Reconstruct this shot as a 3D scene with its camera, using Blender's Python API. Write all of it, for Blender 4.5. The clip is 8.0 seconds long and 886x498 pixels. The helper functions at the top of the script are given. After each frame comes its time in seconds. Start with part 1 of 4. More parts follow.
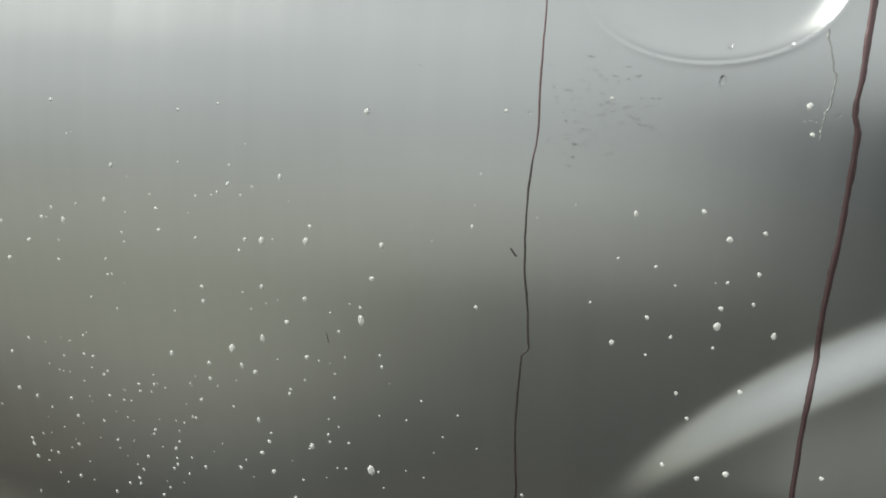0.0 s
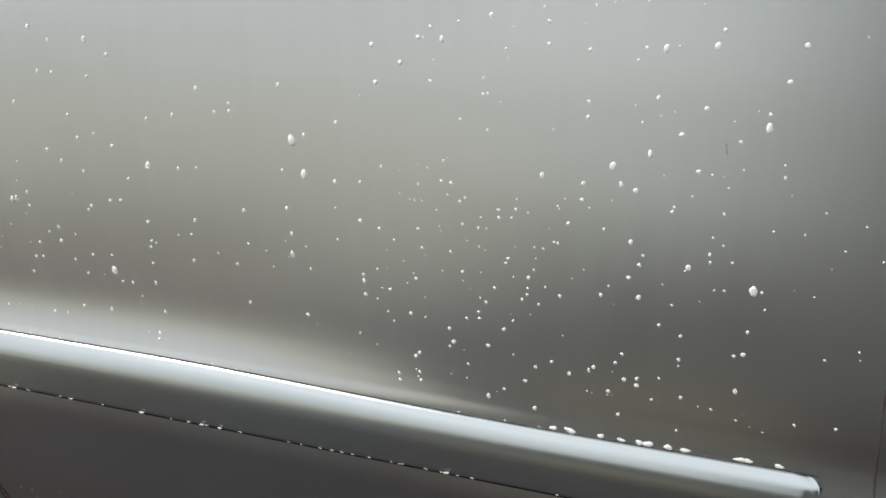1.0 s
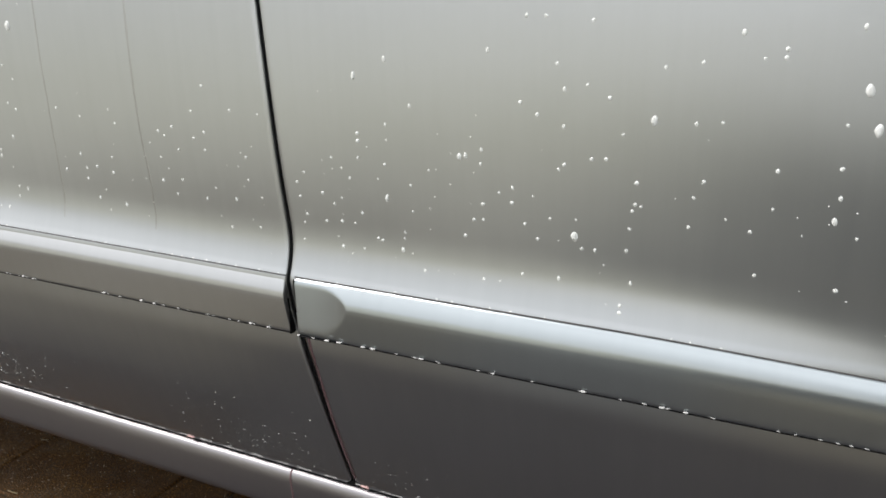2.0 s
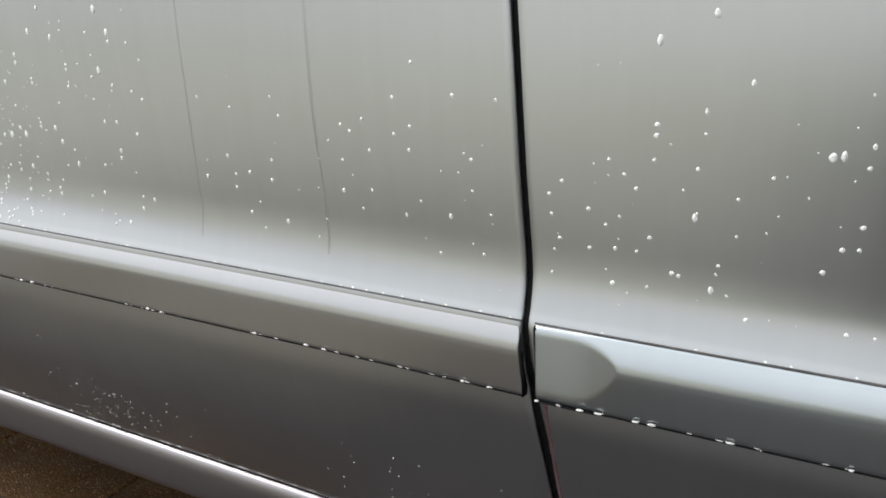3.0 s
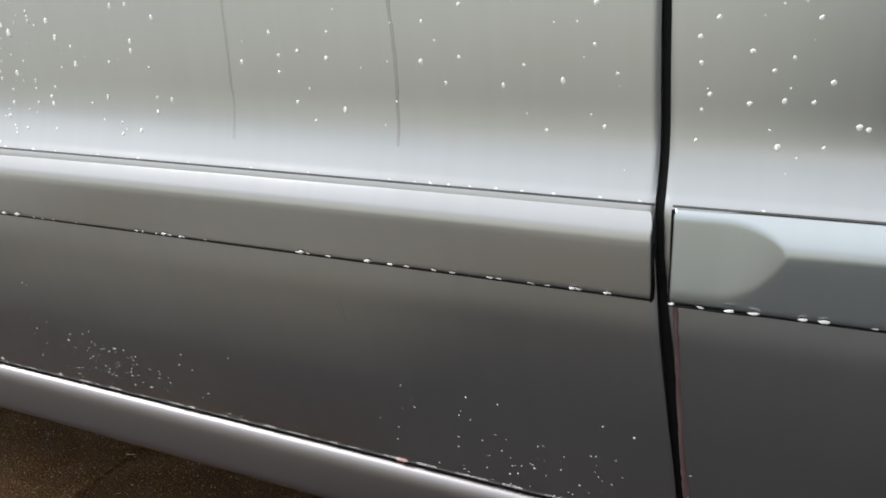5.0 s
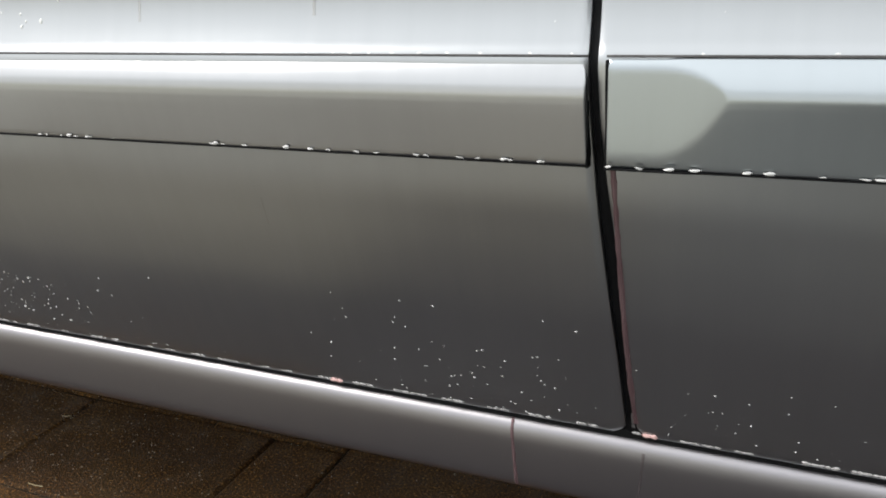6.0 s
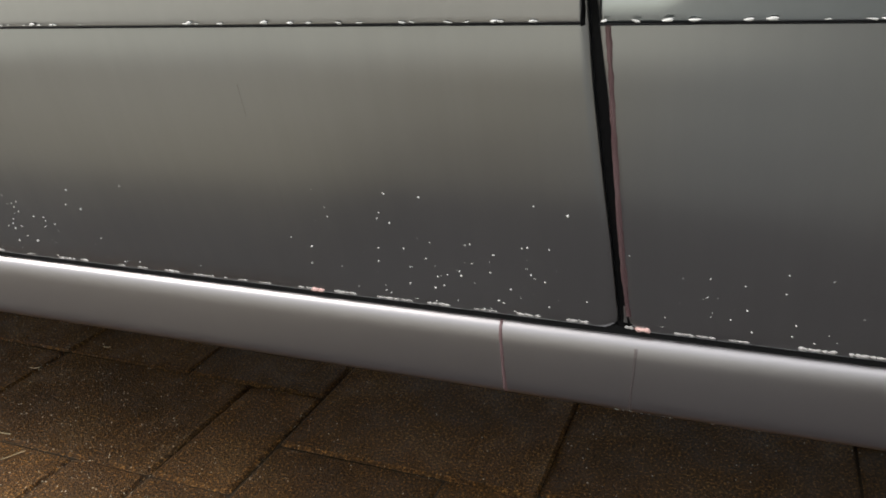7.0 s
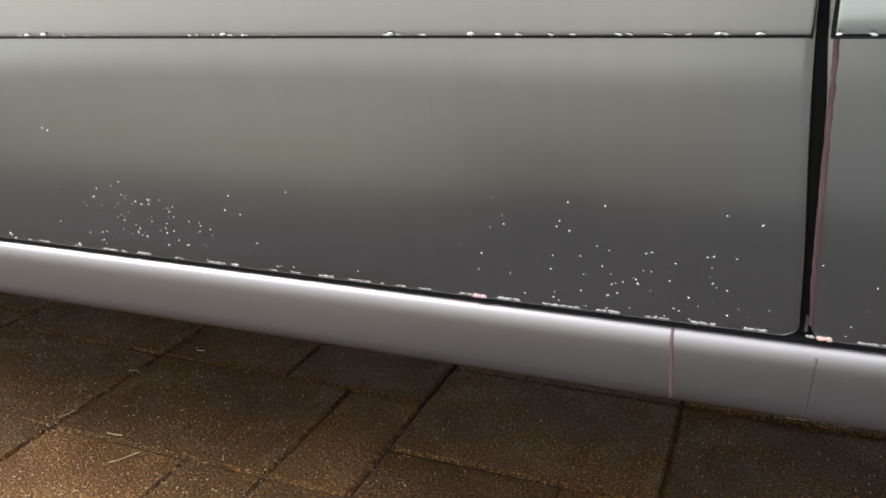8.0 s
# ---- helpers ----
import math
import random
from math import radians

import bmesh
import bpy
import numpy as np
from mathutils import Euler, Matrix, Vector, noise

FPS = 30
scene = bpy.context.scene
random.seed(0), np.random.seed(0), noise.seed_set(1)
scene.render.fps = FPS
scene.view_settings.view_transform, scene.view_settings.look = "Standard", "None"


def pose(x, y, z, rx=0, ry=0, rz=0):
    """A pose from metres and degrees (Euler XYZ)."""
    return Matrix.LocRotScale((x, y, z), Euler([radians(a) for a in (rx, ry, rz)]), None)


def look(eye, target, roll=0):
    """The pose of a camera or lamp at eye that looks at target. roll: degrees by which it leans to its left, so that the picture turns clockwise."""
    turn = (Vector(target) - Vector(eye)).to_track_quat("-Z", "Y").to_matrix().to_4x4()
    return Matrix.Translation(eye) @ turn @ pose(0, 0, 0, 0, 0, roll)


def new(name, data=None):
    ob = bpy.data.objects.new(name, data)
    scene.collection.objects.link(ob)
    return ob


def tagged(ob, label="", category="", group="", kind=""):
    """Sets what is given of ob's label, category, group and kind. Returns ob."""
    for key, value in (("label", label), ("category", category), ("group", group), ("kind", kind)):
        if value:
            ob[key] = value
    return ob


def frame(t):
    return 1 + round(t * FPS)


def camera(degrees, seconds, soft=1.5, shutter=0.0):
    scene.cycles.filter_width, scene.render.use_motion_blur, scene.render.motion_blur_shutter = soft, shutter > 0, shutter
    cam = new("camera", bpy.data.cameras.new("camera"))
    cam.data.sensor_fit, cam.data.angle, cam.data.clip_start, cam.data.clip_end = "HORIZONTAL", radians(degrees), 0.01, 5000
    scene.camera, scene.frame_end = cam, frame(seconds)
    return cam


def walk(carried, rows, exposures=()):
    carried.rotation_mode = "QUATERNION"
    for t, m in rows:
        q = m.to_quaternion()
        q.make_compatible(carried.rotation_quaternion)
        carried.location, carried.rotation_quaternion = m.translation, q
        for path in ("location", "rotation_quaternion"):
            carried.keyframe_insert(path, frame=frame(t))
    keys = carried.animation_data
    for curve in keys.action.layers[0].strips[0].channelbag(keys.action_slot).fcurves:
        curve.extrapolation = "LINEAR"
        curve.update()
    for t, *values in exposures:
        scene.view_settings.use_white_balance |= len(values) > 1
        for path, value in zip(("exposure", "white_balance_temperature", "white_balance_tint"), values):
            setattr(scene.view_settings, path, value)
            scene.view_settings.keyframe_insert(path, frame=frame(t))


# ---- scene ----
cam = camera(56.0, 8.0, 1.8)
PATH = [
    (0, (0.902, -0.413, 0.922), (0.331, 1.415, 0.346), -0.5),
    (0.3, (0.851, -0.44, 0.896), (0.27, 1.391, 0.339), 0.0),
    (0.5, (0.821, -0.456, 0.895), (0.204, 1.355, 0.311), -0.3),
    (0.8, (0.779, -0.486, 0.869), (0.11, 1.311, 0.3), 0.1),
    (1, (0.731, -0.504, 0.821), (0.047, 1.287, 0.249), 0.3),
    (1.2, (0.675, -0.514, 0.784), (-0.031, 1.271, 0.221), 0.7),
    (1.5, (0.575, -0.533, 0.765), (-0.169, 1.234, 0.195), 1.1),
    (2, (0.429, -0.574, 0.791), (-0.403, 1.138, 0.178), 0.3),
    (2.2, (0.38, -0.578, 0.802), (-0.49, 1.116, 0.191), 0.3),
    (3.3, (0.152, -0.441, 0.743), (-0.79, 1.2, 0.096), -1.6),
    (3.5, (0.132, -0.442, 0.739), (-0.821, 1.196, 0.099), -1.7),
    (4, (0.096, -0.455, 0.774), (-0.834, 1.195, 0.133), -1.9),
    (4.5, (0.075, -0.455, 0.709), (-0.802, 1.221, 0.061), -1.6),
    (4.7, (0.078, -0.45, 0.69), (-0.779, 1.237, 0.042), -1.5),
    (6, (0.097, -0.419, 0.592), (-0.653, 1.309, -0.081), -1.8),
    (6.5, (0.097, -0.418, 0.562), (-0.608, 1.323, -0.124), -1.7),
    (7, (0.088, -0.426, 0.527), (-0.597, 1.318, -0.172), -1.7),
    (7.2, (0.079, -0.429, 0.519), (-0.606, 1.31, -0.193), -1.0),
    (7.5, (0.053, -0.449, 0.514), (-0.628, 1.296, -0.187), -1.5),
    (8, (-0.01, -0.472, 0.533), (-0.73, 1.264, -0.15), -1.6),
]
walk(cam, [(t, look(eye, target, roll)) for t, eye, target, roll in PATH],
     [(0.0, -0.1, 6550, 4), (0.5, 0.3, 6500, 6), (1.0, 0.42, 6450, 9), (1.5, 0.52, 6450, 11), (2.0, 0.54, 6400, 11), (3.5, 0.46, 6300, 11), (4.5, 0.46, 6300, 11), (6.5, 0.62, 6450, 10), (7.0, 0.66, 6550, 10), (8.0, 1.05, 6350, 11)])

# ---- light ----
world = bpy.data.worlds.new("sky")
scene.world = world
world.use_nodes = True
wn, wl = world.node_tree.nodes, world.node_tree.links
sky = wn.new("ShaderNodeTexSky")
sky.sky_type, sky.sun_disc = 'NISHITA', False
SUN_EL, SUN_AZ = radians(46), radians(252)
sky.sun_elevation, sky.sun_rotation = SUN_EL, SUN_AZ
sky.dust_density, sky.air_density = 4.0, 1.0
pale = wn.new("ShaderNodeHueSaturation")
pale.inputs["Saturation"].default_value = 0.35
wl.new(sky.outputs[0], pale.inputs["Color"])
cloud = wn.new("ShaderNodeMix")
cloud.data_type = 'RGBA'
cloud.inputs[0].default_value = 0.7
deck = wn.new("ShaderNodeMix")      # cloud cover, brighter overhead than at the horizon
deck.data_type = 'RGBA'
deck.inputs[6].default_value, deck.inputs[7].default_value = (9.4, 9.75, 9.55, 1), (16.8, 17.3, 17.2, 1)
place, axes, height = wn.new("ShaderNodeTexCoord"), wn.new("ShaderNodeSeparateXYZ"), wn.new("ShaderNodeMapRange")
wl.new(place.outputs["Generated"], axes.inputs[0])
wl.new(axes.outputs["Z"], height.inputs["Value"])
height.inputs["From Max"].default_value = 0.7
wl.new(height.outputs[0], deck.inputs[0])
wl.new(deck.outputs[2], cloud.inputs[7])
wl.new(pale.outputs[0], cloud.inputs[6])
wl.new(cloud.outputs[2], wn["Background"].inputs["Color"])
wn["Background"].inputs["Strength"].default_value = 0.096

lamp = bpy.data.lights.new("sun", 'SUN')
lamp.energy, lamp.angle, lamp.color = 2.5, radians(26), (1.0, 0.96, 0.90)
sun = new("sun", lamp)
sun_way = Vector((math.sin(SUN_AZ) * math.cos(SUN_EL), math.cos(SUN_AZ) * math.cos(SUN_EL), math.sin(SUN_EL)))
sun.rotation_euler = sun_way.to_track_quat("Z", "Y").to_euler()


# ---- materials ----
def material(name, base, rough=0.5, metal=0.0, **more):
    m = bpy.data.materials.new(name)
    m.use_nodes = True
    p = m.node_tree.nodes["Principled BSDF"]
    p.inputs["Base Color"].default_value = (*base, 1)
    p.inputs["Roughness"].default_value, p.inputs["Metallic"].default_value = rough, metal
    for key, value in more.items():
        p.inputs[key.replace("_", " ")].default_value = value
    return m, m.node_tree.nodes, m.node_tree.links, p


def noise_node(n, l, scale, detail=4.0, stretch=(1, 1, 1), rough=0.55):
    tc, mp, tx = n.new("ShaderNodeTexCoord"), n.new("ShaderNodeMapping"), n.new("ShaderNodeTexNoise")
    mp.inputs["Scale"].default_value = stretch
    tx.inputs["Scale"].default_value, tx.inputs["Detail"].default_value, tx.inputs["Roughness"].default_value = scale, detail, rough
    l.new(tc.outputs["Object"], mp.inputs["Vector"])
    l.new(mp.outputs[0], tx.inputs["Vector"])
    return tx.outputs["Fac"]


def ramp(n, l, fac, stops):
    r = n.new("ShaderNodeValToRGB")
    while len(r.color_ramp.elements) < len(stops):
        r.color_ramp.elements.new(0.5)
    for e, (at, col) in zip(r.color_ramp.elements, stops):
        e.position, e.color = at, (*col, 1) if len(col) == 3 else col
    l.new(fac, r.inputs["Fac"])
    return r.outputs["Color"]


def blend(n, l, fac, a, b, mode='MIX'):
    x = n.new("ShaderNodeMix")
    x.data_type, x.blend_type = 'RGBA', mode
    for socket, value in ((x.inputs[0], fac), (x.inputs[6], a), (x.inputs[7], b)):
        if isinstance(value, (int, float)):
            socket.default_value = value
        elif isinstance(value, tuple):
            socket.default_value = (*value, 1)
        else:
            l.new(value, socket)
    return x.outputs[2]


def value_range(n, l, fac, a, b, lo=0.0, hi=1.0):
    r = n.new("ShaderNodeMapRange")
    for key, value in (("From Min", lo), ("From Max", hi), ("To Min", a), ("To Max", b)):
        r.inputs[key].default_value = value
    l.new(fac, r.inputs["Value"])
    return r.outputs[0]


def bump(n, l, p, height, strength, distance):
    b = n.new("ShaderNodeBump")
    b.inputs["Strength"].default_value, b.inputs["Distance"].default_value = strength, distance
    l.new(height, b.inputs["Height"])
    l.new(b.outputs[0], p.inputs["Normal"])


def silver_paint(name, base, rough, metal=0.97, streak=1.0):
    """Metallic silver lacquer: a soft flake lobe under a faint dry film that runs down it in streaks."""
    m, n, l, p = material(name, tuple(0.45 * c for c in base), 0.6, 0.0, Specular_IOR_Level=0.3)
    runs = noise_node(n, l, 3.0, 5.0, (26, 1, 1.3), 0.6)
    film = noise_node(n, l, 7.0, 4.0)
    mix = blend(n, l, 0.5, runs, film)
    tint = ramp(n, l, mix, [(0.30, tuple((1 - 0.04 * streak) * c for c in base)), (0.70, tuple((1 + 0.03 * streak) * c for c in base))])
    flake = n.new("ShaderNodeBsdfAnisotropic")
    flake.distribution = 'BECKMANN'
    l.new(tint, flake.inputs["Color"])
    l.new(value_range(n, l, mix, rough - 0.02 * streak, rough + 0.03 * streak, 0.3, 0.7), flake.inputs["Roughness"])
    grain = n.new("ShaderNodeBump")
    grain.inputs["Strength"].default_value, grain.inputs["Distance"].default_value = 0.035, 0.0005
    l.new(noise_node(n, l, 1300.0, 2.0), grain.inputs["Height"])
    l.new(grain.outputs[0], flake.inputs["Normal"])
    both = n.new("ShaderNodeMixShader")
    both.inputs[0].default_value = metal
    l.new(p.outputs[0], both.inputs[1])
    l.new(flake.outputs[0], both.inputs[2])
    l.new(both.outputs[0], n["Material Output"].inputs["Surface"])
    return m


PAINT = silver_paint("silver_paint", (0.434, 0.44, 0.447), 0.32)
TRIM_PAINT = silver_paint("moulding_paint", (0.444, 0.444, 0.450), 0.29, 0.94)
# the bluish reflection on the rear moulding is put into this colour
REAR_TRIM_REFLECTION_TINT = silver_paint("rear_moulding_paint", (0.420, 0.447, 0.464), 0.29, 0.95)
SILL_PAINT = silver_paint("sill_paint", (0.345, 0.326, 0.337), 0.41, 0.96, 0.35)
BLACK, n_, l_, p_ = material("black_rubber", (0.004, 0.004, 0.0045), 0.6, Specular_IOR_Level=0.12)
l_.new(value_range(n_, l_, noise_node(n_, l_, 90.0), 0.45, 0.75), p_.inputs["Roughness"])
UNDER, n_, l_, p_ = material("underbody_black", (0.012, 0.011, 0.010), 0.85)
l_.new(ramp(n_, l_, noise_node(n_, l_, 9.0), [(0.3, (0.008, 0.008, 0.008)), (0.7, (0.02, 0.018, 0.015))]), p_.inputs["Base Color"])
FOAM, n_, l_, p_ = material("white_foam", (0.88, 0.88, 0.86), 0.45, Subsurface_Weight=0.15, Subsurface_Radius=(0.001, 0.001, 0.001))
l_.new(ramp(n_, l_, noise_node(n_, l_, 900.0), [(0.3, (0.56, 0.56, 0.54)), (0.65, (0.77, 0.77, 0.75))]), p_.inputs["Base Color"])
bump(n_, l_, p_, noise_node(n_, l_, 1400.0), 0.4, 0.0004)
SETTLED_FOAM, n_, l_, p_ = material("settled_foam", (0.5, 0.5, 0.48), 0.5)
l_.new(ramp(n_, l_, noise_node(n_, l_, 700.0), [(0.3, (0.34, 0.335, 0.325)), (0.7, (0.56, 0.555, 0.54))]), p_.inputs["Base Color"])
THIN_FOAM, n_, l_, p_ = material("thin_grey_foam", (0.45, 0.43, 0.42), 0.4)
l_.new(ramp(n_, l_, noise_node(n_, l_, 500.0), [(0.3, (0.30, 0.285, 0.285)), (0.7, (0.60, 0.57, 0.56))]), p_.inputs["Base Color"])
PINK, n_, l_, p_ = material("pink_foam", (0.75, 0.47, 0.44), 0.5)
l_.new(ramp(n_, l_, noise_node(n_, l_, 300.0), [(0.3, (0.62, 0.30, 0.28)), (0.7, (0.82, 0.62, 0.58))]), p_.inputs["Base Color"])
WATER, n_, l_, p_ = material("clear_water", (0.98, 0.99, 0.99), 0.04, Transmission_Weight=1.0, IOR=1.33)


def drip_material(name, dark, light, rough=0.25, metal=0.0):
    m, n, l, p = material(name, dark, rough, metal)
    l.new(ramp(n, l, noise_node(n, l, 60.0, 4.0, (1, 1, 0.2)), [(0.3, dark), (0.72, light)]), p.inputs["Base Color"])
    return m


RED_DRIP = drip_material("red_brown_fluid", (0.052, 0.028, 0.030), (0.115, 0.072, 0.076), 0.36, 0.45)
GREY_DRIP = drip_material("grey_fluid", (0.035, 0.028, 0.026), (0.09, 0.07, 0.065))
FAINT_DRIP_OR_GLINT = drip_material("faint_film", (0.36, 0.355, 0.35), (0.40, 0.395, 0.39), 0.36, 0.97)
ROSE_DRIP = drip_material("rose_fluid", (0.13, 0.072, 0.078), (0.22, 0.145, 0.152), 0.3, 0.5)

PAVER, n_, l_, p_ = material("brown_concrete", (0.11, 0.07, 0.045), 0.5, Specular_IOR_Level=0.25)
inf = n_.new("ShaderNodeObjectInfo")
fine = noise_node(n_, l_, 330.0, 3.0, (1, 1, 1), 0.7)
broad = noise_node(n_, l_, 9.0, 5.0)
tone = ramp(n_, l_, broad, [(0.28, (0.056, 0.025, 0.006)), (0.55, (0.110, 0.053, 0.014)), (0.8, (0.152, 0.088, 0.034))])
grit = ramp(n_, l_, fine, [(0.37, (0.10, 0.09, 0.08)), (0.49, (0.80, 0.81, 0.83)), (0.59, (1.6, 1.6, 1.55)), (0.66, (5.5, 5.8, 6.0))])
tone = blend(n_, l_, 0.85, tone, grit, 'MULTIPLY')
each = ramp(n_, l_, inf.outputs["Random"], [(0.0, (0.78, 0.76, 0.74)), (1.0, (1.15, 1.12, 1.08))])
l_.new(blend(n_, l_, 1.0, tone, each, 'MULTIPLY'), p_.inputs["Base Color"])
l_.new(value_range(n_, l_, noise_node(n_, l_, 22.0), 0.42, 0.68, 0.35, 0.65), p_.inputs["Roughness"])
bump(n_, l_, p_, blend(n_, l_, 0.3, fine, noise_node(n_, l_, 70.0)), 1.0, 0.006)

# charcoal, umber and taupe: tones of unseen blocks added to shape door reflections
UNSEEN_CHARCOAL, n_, l_, p_ = material("charcoal_concrete", (0.045, 0.045, 0.048), 0.75, Specular_IOR_Level=0.3)
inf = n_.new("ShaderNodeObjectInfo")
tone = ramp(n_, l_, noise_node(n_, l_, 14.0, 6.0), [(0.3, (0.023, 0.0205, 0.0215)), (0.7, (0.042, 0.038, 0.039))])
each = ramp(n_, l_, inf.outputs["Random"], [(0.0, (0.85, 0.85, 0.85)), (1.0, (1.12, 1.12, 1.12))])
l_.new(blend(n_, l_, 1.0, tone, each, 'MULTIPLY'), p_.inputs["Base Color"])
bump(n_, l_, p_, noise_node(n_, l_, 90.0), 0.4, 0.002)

UNSEEN_UMBER, n_, l_, p_ = material("umber_concrete", (0.08, 0.068, 0.05), 0.75, Specular_IOR_Level=0.3)
inf = n_.new("ShaderNodeObjectInfo")
tone = ramp(n_, l_, noise_node(n_, l_, 14.0, 6.0), [(0.3, (0.100, 0.089, 0.066)), (0.7, (0.165, 0.148, 0.112))])
each = ramp(n_, l_, inf.outputs["Random"], [(0.0, (0.85, 0.85, 0.85)), (1.0, (1.12, 1.12, 1.12))])
l_.new(blend(n_, l_, 1.0, tone, each, 'MULTIPLY'), p_.inputs["Base Color"])
bump(n_, l_, p_, noise_node(n_, l_, 90.0), 0.4, 0.002)
UNSEEN_TAUPE, n_, l_, p_ = material("taupe_concrete", (0.125, 0.107, 0.08), 0.7)
inf = n_.new("ShaderNodeObjectInfo")
tone = ramp(n_, l_, noise_node(n_, l_, 14.0, 6.0), [(0.3, (0.124, 0.117, 0.100)), (0.7, (0.194, 0.183, 0.158))])
each = ramp(n_, l_, inf.outputs["Random"], [(0.0, (0.85, 0.85, 0.85)), (1.0, (1.12, 1.12, 1.12))])
l_.new(blend(n_, l_, 1.0, tone, each, 'MULTIPLY'), p_.inputs["Base Color"])
bump(n_, l_, p_, noise_node(n_, l_, 90.0), 0.4, 0.002)
DULL_BLACK, n_, l_, p_ = material("dusty_rubber", (0.05, 0.046, 0.044), 0.8)
l_.new(ramp(n_, l_, noise_node(n_, l_, 60.0), [(0.3, (0.026, 0.025, 0.025)), (0.7, (0.070, 0.067, 0.066))]), p_.inputs["Base Color"])

# tones of unseen ground sheets, added only to be reflected in the paint
REFLECTED_OLIVE, n_, l_, p_ = material("pale_concrete", (0.42, 0.42, 0.35), 0.85)
l_.new(ramp(n_, l_, noise_node(n_, l_, 2.2, 7.0), [(0.3, (0.27, 0.271, 0.221)), (0.7, (0.36, 0.358, 0.296))]), p_.inputs["Base Color"])
bump(n_, l_, p_, noise_node(n_, l_, 120.0), 0.4, 0.003)
REFLECTED_PALE, n_, l_, p_ = material("pale_gravel", (0.5, 0.5, 0.5), 0.9)
l_.new(ramp(n_, l_, noise_node(n_, l_, 30.0, 7.0), [(0.3, (0.50, 0.50, 0.49)), (0.7, (0.66, 0.66, 0.65))]), p_.inputs["Base Color"])
REFLECTED_DULL, n_, l_, p_ = material("grey_green_grit", (0.3, 0.3, 0.29), 0.9)
l_.new(ramp(n_, l_, noise_node(n_, l_, 2.0, 7.0), [(0.3, (0.27, 0.275, 0.262)), (0.7, (0.36, 0.365, 0.35))]), p_.inputs["Base Color"])
REFLECTED_LIGHT_STEP, n_, l_, p_ = material("olive_grit", (0.24, 0.225, 0.175), 0.9)
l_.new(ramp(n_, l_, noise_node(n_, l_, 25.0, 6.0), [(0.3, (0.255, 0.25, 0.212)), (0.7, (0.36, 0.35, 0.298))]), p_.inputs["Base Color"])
REFLECTED_MID_STEP, n_, l_, p_ = material("olive_gravel", (0.17, 0.165, 0.12), 0.9)
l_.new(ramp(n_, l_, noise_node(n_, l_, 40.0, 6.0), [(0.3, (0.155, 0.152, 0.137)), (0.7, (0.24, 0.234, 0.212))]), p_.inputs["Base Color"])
REFLECTED_DARK, n_, l_, p_ = material("slate_grey", (0.05, 0.06, 0.07), 0.8)
l_.new(ramp(n_, l_, noise_node(n_, l_, 5.0, 6.0), [(0.3, (0.10, 0.108, 0.115)), (0.7, (0.17, 0.18, 0.19))]), p_.inputs["Base Color"])
REFLECTED_DARK_FLOOR, n_, l_, p_ = material("dark_slate", (0.06, 0.065, 0.07), 0.8, Specular_IOR_Level=0.3)
l_.new(ramp(n_, l_, noise_node(n_, l_, 6.0, 6.0), [(0.3, (0.060, 0.060, 0.057)), (0.7, (0.096, 0.096, 0.091))]), p_.inputs["Base Color"])
bump(n_, l_, p_, noise_node(n_, l_, 70.0), 0.4, 0.002)
# tone of more unseen blocks, added for the rear moulding's reflection
UNSEEN_GREY_SLATE, n_, l_, p_ = material("grey_slate", (0.045, 0.06, 0.08), 0.8, Specular_IOR_Level=0.25)
l_.new(ramp(n_, l_, noise_node(n_, l_, 6.0, 6.0), [(0.3, (0.086, 0.086, 0.081)), (0.7, (0.136, 0.137, 0.130))]), p_.inputs["Base Color"])
bump(n_, l_, p_, noise_node(n_, l_, 70.0), 0.4, 0.002)
GROUND, n_, l_, p_ = material("soil_and_lawn", (0.10, 0.10, 0.05), 0.9)
l_.new(ramp(n_, l_, noise_node(n_, l_, 1.6, 8.0), [(0.35, (0.085, 0.088, 0.045)), (0.6, (0.13, 0.135, 0.075)), (0.8, (0.17, 0.16, 0.10))]), p_.inputs["Base Color"])
bump(n_, l_, p_, noise_node(n_, l_, 60.0), 0.5, 0.01)
SAND, n_, l_, p_ = material("joint_sand", (0.03, 0.022, 0.015), 0.95)
l_.new(ramp(n_, l_, noise_node(n_, l_, 300.0), [(0.35, (0.018, 0.012, 0.007)), (0.7, (0.065, 0.045, 0.025))]), p_.inputs["Base Color"])
STRAW, n_, l_, p_ = material("dry_straw", (0.42, 0.32, 0.13), 0.7)
l_.new(ramp(n_, l_, noise_node(n_, l_, 120.0), [(0.3, (0.42, 0.35, 0.20)), (0.7, (0.62, 0.54, 0.36))]), p_.inputs["Base Color"])
GRIT, n_, l_, p_ = material("pale_grit", (0.5, 0.46, 0.36), 0.6)
l_.new(ramp(n_, l_, noise_node(n_, l_, 200.0), [(0.3, (0.30, 0.24, 0.16)), (0.7, (0.70, 0.62, 0.49))]), p_.inputs["Base Color"])


